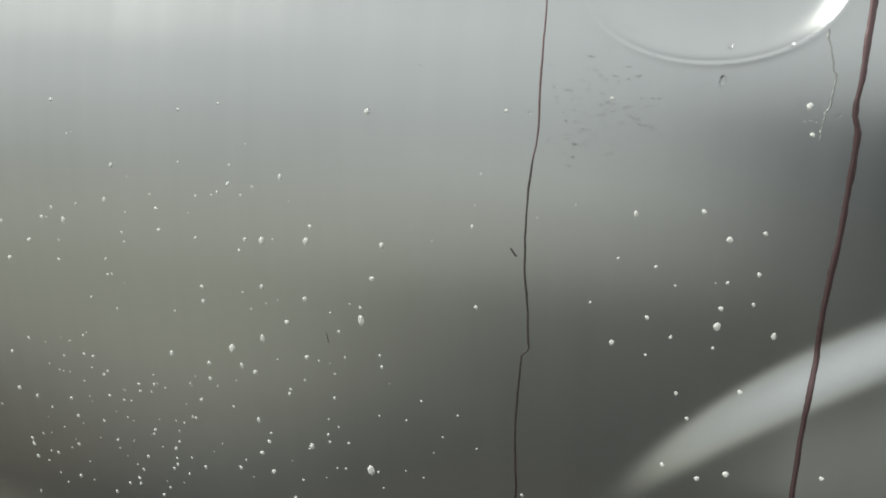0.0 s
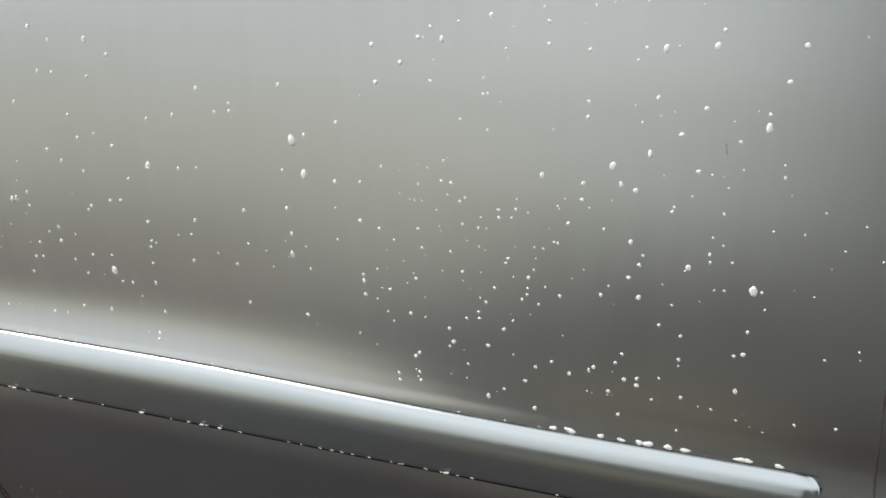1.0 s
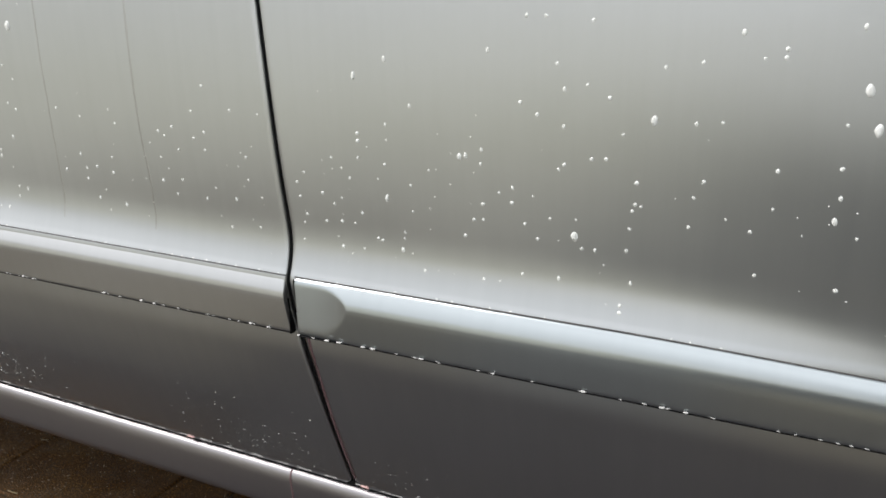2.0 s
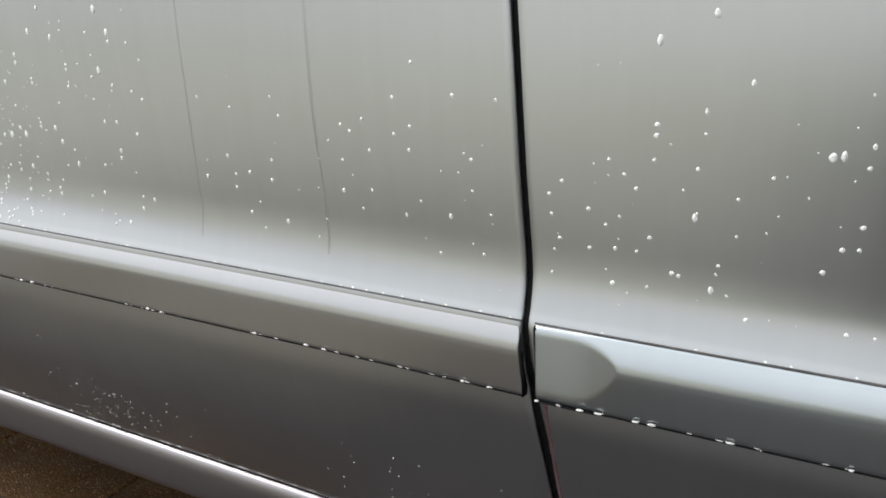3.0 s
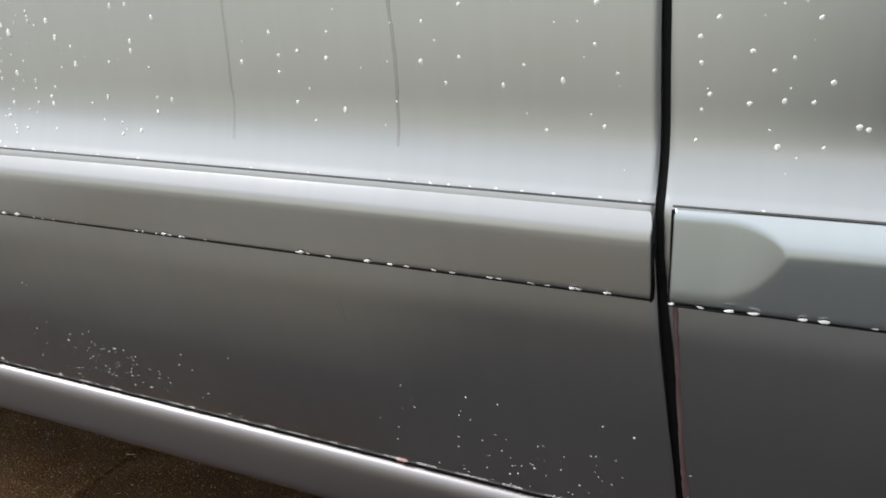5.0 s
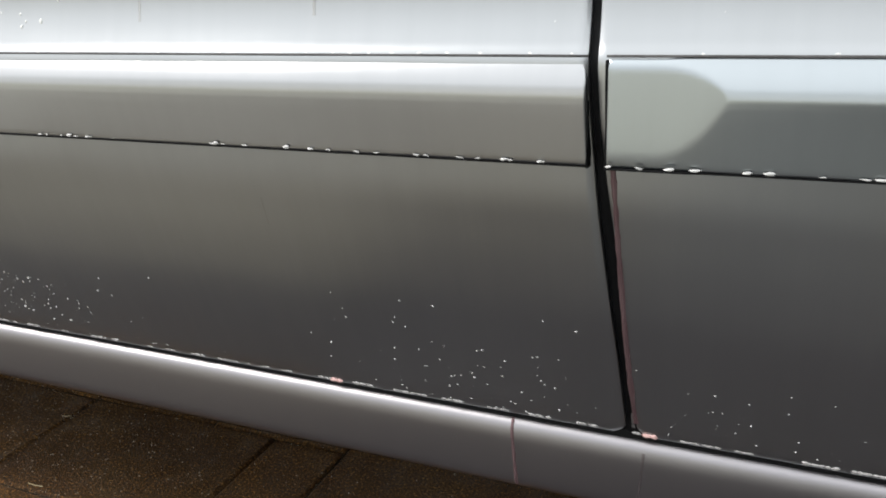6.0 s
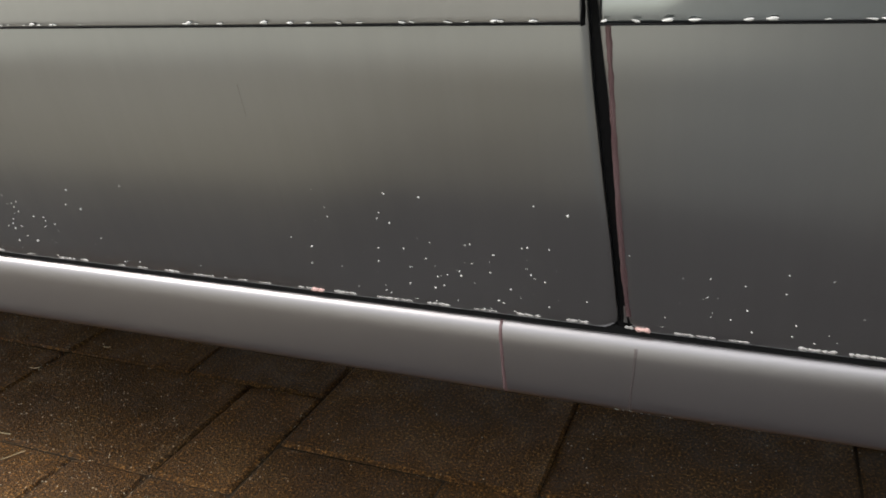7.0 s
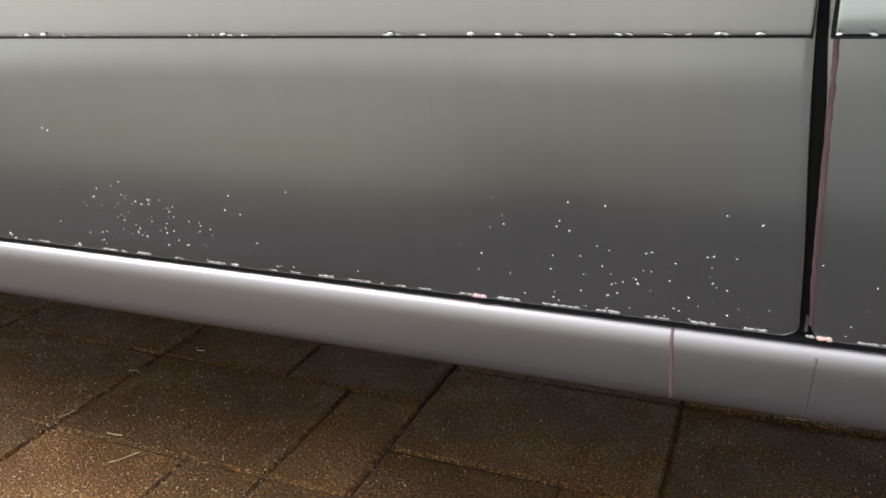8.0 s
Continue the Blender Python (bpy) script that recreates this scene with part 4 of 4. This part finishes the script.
def paver_mesh(w, d, kind, mat=PAVER):
    """A block with worn, bevelled edges; a few shapes of each size."""
    key = (round(w, 3), round(d, 3), kind, mat.name)
    if key not in PAVER_MESH:
        rng = random.Random(str(key))
        a, b, h = w / 2 - .0010, d / 2 - .0010, .06
        verts, rings = [], [(1.0, -h), (1.0, -.0030), (0.0, 0.0)]
        for full, zz in rings:
            inset = 0 if full else .0036
            pts = []
            for sxx, syy in ((-1, -1), (1, -1), (1, 1), (-1, 1)):
                for k in range(3):
                    u = (k - 1) * .004
                    px, py_ = sxx * (a - inset), syy * (b - inset)
                    if sxx * syy > 0:
                        px, py_ = (px, py_ - syy * .004) if k == 0 else (px - sxx * .004, py_) if k == 2 else (px - sxx * .0012, py_ - syy * .0012)
                    else:
                        px, py_ = (px - sxx * .004, py_) if k == 0 else (px, py_ - syy * .004) if k == 2 else (px - sxx * .0012, py_ - syy * .0012)
                    pts.append((px + rng.uniform(-.0007, .0007), py_ + rng.uniform(-.0007, .0007), zz + rng.uniform(-.0005, .0005) * (zz > -.05)))
            verts += pts
        faces = []
        for r in range(2):
            for i in range(12):
                j = (i + 1) % 12
                faces.append([r * 12 + i, r * 12 + j, (r + 1) * 12 + j, (r + 1) * 12 + i])
        faces.append(list(range(24, 36)))
        PAVER_MESH[key] = mesh_of("paver", verts, faces, mat, False)
    return PAVER_MESH[key]


ROWS = {("a", 0): (.3, .1), ("a", -1): (.2, .1, .1), ("a", 1): (.2, .2), ("a", -2): (.1, .3), ("b", 0): (.3,), ("b", -1): (.2, .1), ("b", 1): (.1, .2)}
rng, mixed = random.Random(5), random.Random(6)
# all but brown are unseen additions that tone the lower doors' reflection
KINDS = {"brown": (PAVER, ""), "charcoal": (UNSEEN_CHARCOAL, "unseen charcoal block toned for reflection"), "umber": (UNSEEN_UMBER, "unseen umber grey block toned for reflection"), "taupe": (UNSEEN_TAUPE, "unseen taupe block toned for reflection"), "slate": (UNSEEN_GREY_SLATE, "unseen grey block toned for reflection")}
piles = {kind: ([], []) for kind in KINDS}


def lay(px, pyy, w, d, kind):
    """One block: a part of its own near the car, joined to the rest of its colour further off."""
    mat, label = KINDS[kind]
    me = paver_mesh(w, d, rng.randrange(3), mat)
    m = pose(px, pyy, rng.uniform(-.0008, .0008), rng.gauss(0, .15), rng.gauss(0, .15), 0)
    if -1.75 < px < .75 and -.75 < pyy < 1.25:
        part("paver", me, pavement, label).matrix_basis = m
        return
    verts, faces = piles[kind]
    base = len(verts)
    verts += [tuple(m @ v.co) for v in me.vertices]
    faces += [[base + i for i in f_.vertices] for f_ in me.polygons]


EDGE = .018         # the brown field ends here; unseen charcoal blocks beyond darken the doors' reflection
for col in range(-5, 5):
    for kind, x0, width, y0 in (("a", -.789 + col * .704, .404, .157), ("b", -.384 + col * .704, .300, .251)):
        y0 = .157 if (col, kind) == (-1, "b") else y0 + (0 if col == 0 else rng.choice((0, .05, .1)))
        for row in range(-9, 9):
            cells = ROWS.get((kind, row)) if col == 0 else None
            if cells is None:
                cells = rng.choice([(.3, .1), (.2, .2), (.1, .3), (.2, .1, .1)] if kind == "a" else [(.3,), (.2, .1), (.1, .2), (.3,)])
            total = sum(cells)
            cx = x0
            for c in cells:
                w = c * width / total
                px, pyy = cx + w / 2, y0 + row * .2 + .1
                cx += w
                if pyy < -.66:
                    continue
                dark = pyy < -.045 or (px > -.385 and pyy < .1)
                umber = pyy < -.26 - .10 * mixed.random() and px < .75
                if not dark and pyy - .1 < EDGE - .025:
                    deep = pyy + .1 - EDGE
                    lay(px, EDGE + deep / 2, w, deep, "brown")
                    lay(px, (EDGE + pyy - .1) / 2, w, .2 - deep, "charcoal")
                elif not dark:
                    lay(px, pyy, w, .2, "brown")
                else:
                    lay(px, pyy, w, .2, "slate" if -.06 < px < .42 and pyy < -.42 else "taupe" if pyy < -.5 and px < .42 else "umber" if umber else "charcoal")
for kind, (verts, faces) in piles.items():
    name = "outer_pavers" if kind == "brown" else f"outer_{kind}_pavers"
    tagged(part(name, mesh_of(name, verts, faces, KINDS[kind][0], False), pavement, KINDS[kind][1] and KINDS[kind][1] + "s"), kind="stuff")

# pale grit and straw lying on the paving
gv, gf = [], []
for i in range(22000):
    px, pyy, s = rng.uniform(-1.35, .5), rng.uniform(-.05, .55), rng.choice((.00025, .0003, .0003, .0004, .0004, .0005, .0006, .0010))
    # fewer grains to the rear and under the car, imitating its shade
    if rng.random() > .16 + .84 * ease(.05, -.75, px + 1.3 * pyy - .1):
        continue
    base = len(gv)
    for k in range(5):
        an = k * 2 * math.pi / 5 + rng.random()
        gv.append((px + s * math.cos(an), pyy + s * math.sin(an), .0004))
    gv.append((px, pyy, .0004 + s * 1.2))
    gf += [[base + k, base + (k + 1) % 5, base + 5] for k in range(5)]
tagged(new("grit", mesh_of("grit", gv, gf, GRIT, False)), "tiny pale grains scattered on the pavers", "grit", kind="stuff")


def straw(px, py_, angle, length):
    bm = bmesh.new()
    k = 7
    rings = []
    for i in range(k):
        t = i / (k - 1) - .5
        bend = .06 * length * math.sin(3.1 * t)
        c = Vector((t * length, bend, .0012 + .0015 * abs(t)))
        rings.append([bm.verts.new(c + Vector((0, .0007 * math.cos(a), .0007 * math.sin(a)))) for a in (0, 2.1, 4.2)])
    for r0, r1 in zip(rings, rings[1:]):
        for i in range(3):
            bm.faces.new([r0[i], r0[(i + 1) % 3], r1[(i + 1) % 3], r1[i]])
    me = bpy.data.meshes.new("straw")
    bm.to_mesh(me)
    bm.free()
    me.materials.append(STRAW)
    ob = new("straw", me)
    ob.matrix_basis = pose(px, py_, .001, 0, 0, angle)
    tagged(ob, "thin yellow stalk of dry straw on the paving", "straw", "straw on paving")


for row in STRAWS:
    straw(*row)


# ---- foam, drops and drips on the paint ----
def facing(x, z, lift=0.0, roll=0.0, on=side):
    """A frame on the skin: local z points outwards, local y up along the skin."""
    e = .002
    y = float(on(x, z))
    tx = Vector((2 * e, float(on(x + e, z) - on(x - e, z)), 0)).normalized()
    tz = Vector((0, float(on(x, z + e) - on(x, z - e)), 2 * e)).normalized()
    out = tx.cross(tz).normalized()
    up = out.cross(tx).normalized()
    m = Matrix((tx, up, out)).transposed().to_4x4()
    return Matrix.Translation(Vector((x, y, z)) + out * lift) @ m @ pose(0, 0, 0, 0, 0, roll)


def blob_data(seed, long, tail, lumps=.12):
    """A flattened drop one unit wide, long units high, with a lumpy outline; tail narrows its lower end."""
    rng_ = random.Random(seed)
    ph = [rng_.uniform(0, 6.28) for _ in range(4)]
    verts, faces, rings, seg = [(0, 0, .30)], [], 4, 14
    for r in range(1, rings + 1):
        q = r / rings
        for k in range(seg):
            a = 2 * math.pi * k / seg
            w = 1 + lumps * (math.sin(2 * a + ph[0]) * .5 + math.sin(3 * a + ph[1]) * .5 + math.sin(5 * a + ph[2]) * .3)
            px, py_ = .5 * q * w * math.cos(a), .5 * q * w * long * math.sin(a)
            if py_ < 0:
                px *= 1 - tail * min(1, -py_ / (.5 * long))
            verts.append((px, py_, .30 * math.sqrt(max(0, 1 - q ** 2.6)) - .02 * (r == rings)))
    faces += [[0, 1 + k, 1 + (k + 1) % seg] for k in range(seg)]
    for r in range(rings - 1):
        for k in range(seg):
            j = (k + 1) % seg
            faces.append([1 + r * seg + k, 1 + (r + 1) * seg + k, 1 + (r + 1) * seg + j, 1 + r * seg + j])
    return verts, faces


ROUND = [mesh_of("foam_fleck", *blob_data(i, 1.15, .1), FOAM) for i in range(4)]
LONG = [mesh_of("foam_fleck", *blob_data(10 + i, 1.6, .25), FOAM) for i in range(4)]
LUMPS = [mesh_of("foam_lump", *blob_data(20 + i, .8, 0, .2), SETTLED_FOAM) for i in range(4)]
rng = random.Random(11)


def fleck(x, z, mm, where, group):
    """One fleck of foam, mm high."""
    kind = LONG if mm > 3.5 else ROUND
    high = 1.6 if mm > 3.5 else 1.15
    s = mm / 1000 / high * (.72 if z < .5 else 1.0)
    ob = new("foam_fleck", rng.choice(kind))
    ob.matrix_basis = facing(x, z, 0, rng.uniform(-10, 10)) @ Matrix.Diagonal((s * rng.uniform(.9, 1.1), s, s * .8, 1))
    size = "long drop" if mm > 3.5 else "small round fleck" if mm > 2.4 else "tiny fleck"
    tagged(ob, f"{size} of white foam on {where}", "foam fleck", group)


specks = []
for rows, where, group, single in ((FLECKS_REAR_DOOR_1 + FLECKS_REAR_DOOR_2 + FLECKS_REAR_DOOR_3 + FLECKS_REAR_DOOR_4 + FLECKS_REAR_DOOR_5 + FLECKS_REAR_DOOR_6 + FLECKS_REAR_DOOR_7 + FLECKS_REAR_DOOR_8 + FLECKS_REAR_DOOR_9, "the rear door's paint", "foam flecks on rear door", 2.8),
                                   (FLECKS_FRONT_DOOR_1 + FLECKS_FRONT_DOOR_2 + FLECKS_FRONT_DOOR_3 + FLECKS_FRONT_DOOR_4 + FLECKS_FRONT_DOOR_5 + FLECKS_FRONT_DOOR_6 + FLECKS_FRONT_DOOR_7, "the front door's paint", "foam flecks on front door", 2.9),
                                   (FLECKS_LOW_1 + FLECKS_LOW_2 + FLECKS_LOW_3, "the lower door", "foam flecks on lower doors", 2.1)):
    for row in rows:
        if row[2] < single:
            mm = row[2] * (.8 if row[1] < .5 else 1.0)
            specks.append((row[0], row[1], mm / 1150, mm / 1000))
        else:
            fleck(*row, where, group)
for cx, cz, wide, high, count in SPECKS_REAR_DOOR + SPECKS_FRONT_DOOR + SPECKS_LOW:
    for _ in range(count):
        mm = rng.choice((.9, 1.2, 1.4, 1.7, 1.9)) * (.8 if cz < .5 else 1.0)
        x, z = cx + wide * max(-1.8, min(1.8, rng.gauss(0, 1))), cz + high * max(-1.8, min(1.8, rng.gauss(0, 1)))
        z = max(z, .557 + RISE * x if cz > .5 else .2925)
        if abs(x) > .02:
            specks.append((x, z, mm / 1150, mm / 1000))


def spray(name, spots, mat, label, category, on=side, tall=.8):
    """Many blobs joined into one object: (x, z, width, height) each."""
    verts, faces = [], []
    shapes = [blob_data(40 + i, 1.0, .1 * (i % 2), .22) for i in range(5)]
    for x, z, w, h in spots:
        bv, bf = rng.choice(shapes)
        m = facing(x, z, 0, rng.uniform(-12, 12), on) @ Matrix.Diagonal((w, h, min(w, h) * tall, 1))
        base = len(verts)
        verts += [tuple(m @ Vector(v)) for v in bv]
        faces += [[base + i for i in f_] for f_ in bf]
    return tagged(new(name, mesh_of(name, verts, faces, mat)), label, category, kind="stuff")


spray("foam_specks", specks, FOAM, "smallest single specks of white foam on both doors", "foam specks")

# finest mist of foam between the larger flecks, denser towards the moulding and the front
spots = []
while len(spots) < 220:
    x = rng.uniform(-.75, 1.02)
    z = rng.uniform(.556, .90)
    if abs(x) < .0075:
        continue
    dense = math.exp(-((x - .66) / .13) ** 2) * (z < .72) + .55 * math.exp(-((x - .12) / .10) ** 2) * (z < .70) + 1.1 * math.exp(-((x + .56) / .10) ** 2) * (z < .70) + .10
    if rng.random() < dense * (1.1 - ease(.62, .86, z)):
        s = rng.choice((.0007, .0009, .0012, .0016))
        spots.append((x, z + RISE * x, s, s * rng.uniform(1, 1.5)))
spray("foam_mist", spots, FOAM, "fine mist of dried foam specks on both doors", "foam specks")
spots = []
while len(spots) < 110:
    x = rng.choice((rng.gauss(-.49, .07), rng.gauss(-.49, .06), rng.gauss(-.10, .06), rng.gauss(-.10, .06), rng.gauss(.12, .06), rng.uniform(-.8, .5)))
    z = .292 + abs(rng.gauss(0, .032)) + .008 * x
    if z < .40 and -1.1 < x < .75:
        s = rng.choice((.0005, .0007, .0009, .0012))
        spots.append((x, z, s * 1.3, s))
spray("foam_mist", spots, FOAM, "tiny white specks on the lower door above the sill", "foam specks")

# foam caught along the moulding's lower edge
LIP = lambda x, z: lip(x) - .0003 - .26 * np.maximum(0, z - TRIM_LOW - RISE * x)
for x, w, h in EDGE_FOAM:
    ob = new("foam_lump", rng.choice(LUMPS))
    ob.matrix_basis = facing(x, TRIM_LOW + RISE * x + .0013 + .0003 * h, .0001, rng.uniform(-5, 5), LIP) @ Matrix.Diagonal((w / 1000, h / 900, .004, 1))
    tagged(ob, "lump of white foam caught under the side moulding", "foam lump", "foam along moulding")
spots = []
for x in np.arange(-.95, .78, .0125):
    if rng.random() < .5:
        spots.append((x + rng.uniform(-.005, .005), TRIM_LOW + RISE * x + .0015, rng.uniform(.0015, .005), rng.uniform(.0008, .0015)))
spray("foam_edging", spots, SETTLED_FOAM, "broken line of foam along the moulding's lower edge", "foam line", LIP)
spots = []
for x in np.arange(-.95, .775, .0125):
    if rng.random() < (.95 if x > .60 else .36):
        big = 2.0 + rng.random() if x > .62 else 1.0
        spots.append((x + rng.uniform(-.006, .006), trim_top(x) + .0013 * big ** .5, big * rng.uniform(.0014, .0030), big * rng.uniform(.0010, .0016)))
spray("foam_edging", spots, FOAM, "foam beads resting on the moulding's upper edge", "foam line")
spots = []
x = -.95
while x < .75:
    tall = rng.uniform(.0016, .0034)
    for _ in range(rng.randint(1, 6)):
        w = rng.uniform(.0028, .0062)
        spots.append((x, .2897 + .008 * x + .25 * tall, w, tall * rng.uniform(.7, 1.25)))
        x += w * rng.uniform(.70, 1.05)
    x += rng.uniform(.003, .030)
spray("foam_edging", spots, THIN_FOAM, "greyish scalloped strip of foam along the doors' bottom edge", "foam line")
for x, w in ((-.206, .007), (-.201, .005), (.0285, .0065), (.0330, .005)):
    ob = new("pink_foam_lump", mesh_of("pink_foam_lump", *blob_data(int(x * 1000), .7, 0, .3), PINK))
    ob.matrix_basis = facing(x, .290 + .008 * x, 0, -6) @ Matrix.Diagonal((w, .0055, .005, 1))
    tagged(ob, "lump of pink foam stuck in the sill gap", "foam lump", "pink foam at sill")
for x, z, mm in ((-.671, .289, 7), (-.588, .287, 8)):
    fleck(x, z, mm, "the door's bottom edge", "foam flecks on lower doors")


def drip(points, width, mat, label, wobble=.0012, on=side, height=.0007, seed=3, above=None):
    """A run of dried fluid down the paint, or the seal's painted glint: points are (x, z) from top to bottom; width in
    metres, top and bottom. above: a height and the paler material over it.
    """
    r = random.Random(seed)
    pts = np.array(points, float)
    t = np.linspace(0, 1, len(pts))
    n = 160
    tt = np.linspace(0, 1, n)
    xs, zs = np.interp(tt, t, pts[:, 0]), np.interp(tt, t, pts[:, 1])
    wob = np.convolve([r.uniform(-1, 1) for _ in range(n + 8)], np.ones(9) / 9, 'valid')
    xs = xs + wobble * wob
    wid = np.interp(tt, [0, 1], width) * (1 + .35 * np.convolve([r.uniform(-1, 1) for _ in range(n + 4)], np.ones(5) / 5, 'valid'))
    verts, faces = [], []
    for i in range(n):
        for j, (u, h) in enumerate(((-.5, -.0004), (-.36, .7), (0, 1.0), (.36, .7), (.5, -.0004))):
            px = xs[i] + u * wid[i]
            verts.append((px, float(on(px, zs[i])) - (h * height if h > 0 else -.0003), zs[i]))
    for i in range(n - 1):
        for j in range(4):
            k = i * 5 + j
            faces.append([k, k + 5, k + 6, k + 1])
    me = mesh_of("drip_mark", verts, faces, mat)
    if above:
        me.materials.append(above[1])
        for f_ in me.polygons:
            f_.material_index = int(verts[f_.vertices[0]][2] > above[0])
    return tagged(new("drip_mark", me), label, "drip mark")


drip([(0.8272, 0.9700), (0.8275, 0.9220), (0.8277, 0.8942), (0.8280, 0.8634), (0.8259, 0.8464), (0.8245, 0.8284), (0.8231, 0.8092), (0.8236, 0.7921), (0.8255, 0.7791), (0.8267, 0.7529), (0.8261, 0.7504), (0.8231, 0.7463), (0.8214, 0.7309), (0.8199, 0.7062), (0.8212, 0.6624), (0.8162, 0.6402), (0.8114, 0.6101), (0.8133, 0.5827), (0.8151, 0.5566), (0.8171, 0.5324), (0.8210, 0.5050)],
     (.0009, .0015), GREY_DRIP, "thin dark reddish run of dried fluid on rear door", .0013, above=(.850, ROSE_DRIP))
drip([(0.9690, 0.9700), (0.9676, 0.9210), (0.9657, 0.8982), (0.9643, 0.8823), (0.9636, 0.8728), (0.9656, 0.8659), (0.9641, 0.8444), (0.9627, 0.8173), (0.9602, 0.7891), (0.9597, 0.7630), (0.9566, 0.7385), (0.9553, 0.6951), (0.9530, 0.6400), (0.9510, 0.6000)], (.0031, .0027), RED_DRIP,
     "broad red-brown run of dried fluid on rear door", .0008, seed=5)
drip([(0.9507, 0.9081), (0.9526, 0.8962), (0.9556, 0.8872), (0.9526, 0.8734), (0.9502, 0.8624)], (.0012, .0010), drip_material("thin_water_film", (.27, .27, .268), (.31, .31, .305), .36, .97), "faint winding water run below the handle recess", .002, seed=8, height=.00005)
drip([(-.276, .78), (-.279, .723), (-.282, .655), (-.285, .607), (-.288, .556)], (.0030, .0026), FAINT_DRIP_OR_GLINT, "faint grey run down the front door", .001, seed=9, height=.00016)
drip([(-.155, .78), (-.157, .722), (-.159, .662), (-.158, .619), (-.160, .560)], (.0034, .0028), FAINT_DRIP_OR_GLINT, "faint grey run down the front door beside another", .001, seed=10, height=.00016)
drip([(-.217, .446), (-.217, .425)], (.0009, .0005), FAINT_DRIP_OR_GLINT, "short faint scratch on the lower front door", .0003, seed=13, height=.0001)
drip([(0.7139, 0.7469), (0.7149, 0.7409)], (.0003, .0004), GREY_DRIP, "short dark hair stuck to the rear door", .0004, seed=14, height=.0003)
drip([(0.8166, 0.8042), (0.8196, 0.8001)], (.0010, .0016), GREY_DRIP, "small dark speck on the rear door", .0004, seed=15, height=.0004)
drip([(0.0117, 0.4850), (0.0130, 0.4601), (0.0139, 0.4347), (0.0158, 0.3967), (0.0179, 0.3536), (0.0202, 0.3190), (0.0216, 0.3004)], (.0032, .0036), ROSE_DRIP, "pinkish red run down the rear door's front edge", .0004, seed=16)
SILL_AT = lambda x, z: np.asarray(sill_y(np.asarray(z, float) - .008 * np.asarray(x, float)), float)
drip([(-.0640, .2830), (-.0640, .2785), (-.0630, .262), (-.0620, .240), (-.0615, .2275)], (.0024, .0030), ROSE_DRIP, "rose-coloured run down the sill", .0005, SILL_AT, seed=17)
drip([(.0272, .2765), (.0265, .262), (.0250, .240), (.0245, .2275)], (.0026, .0020), drip_material("pale_rose_film", (.235, .205, .215), (.265, .235, .245), .36, .95), "pale rose film run down the sill", .0005, SILL_AT, seed=18, height=.00005)
SEAL_AT = lambda x, z: side(x, z) + .0030
# pale strip that paints in the highlight on the glossy rubber
drip([(.0186, .3070), (.0189, .3010), (.0193, .2930)], (.0012, .0024), FAINT_DRIP_OR_GLINT, "painted pale highlight on the rubber seal at the gap's foot", .0003, SEAL_AT, seed=21, height=.0003)

spots = [(rng.uniform(.0, .13), .2262 + rng.uniform(-.0012, .0008), rng.uniform(.001, .0024), rng.uniform(.0008, .0014)) for _ in range(16)]
spray("foam_specks", spots, FOAM, "white specks along the lower edge of the sill", "foam specks", SILL_AT)

# clear water beads below the handle recess
spots = []
for cx, cz, sx_, sz_, k in ((.862, .872, .013, .015, 150), (.842, .862, .006, .010, 30), (.953, .873, .006, .006, 34), (.79, .83, .05, .03, 50), (.93, .85, .03, .03, 24), (.765, .80, .02, .012, 26)):
    for _ in range(k):
        s = rng.choice((.0008, .0011, .0014, .0020))
        spots.append((rng.gauss(cx, sx_), rng.gauss(cz, sz_), .75 * s * rng.uniform(1, 1.7), .75 * s * rng.uniform(.6, 1.0)))
spray("water_beads", spots, WATER, "clear water beads on the paint below the handle recess", "water beads", tall=.85).visible_shadow = False
for x, z, mm in ((.9092, .886, 5.2), (.9505, .9135, 2.2), (.9365, .9015, 2.4), (.9115, .9005, 2.8), (.741, .868, 2.8)):
    ob = new("water_drop", mesh_of("water_drop", *blob_data(int(x * 1e4), 1.6 if mm > 4 else 1.1, .1, .08), WATER))
    ob.matrix_basis = facing(x, z) @ Matrix.Diagonal((mm / 1600 if mm > 4 else mm / 1100, mm / 1600 if mm > 4 else mm / 1100, mm / 1800, 1))
    ob.visible_shadow = False
    tagged(ob, "clear water drop hanging on the silver paint", "water drop", "water drops")
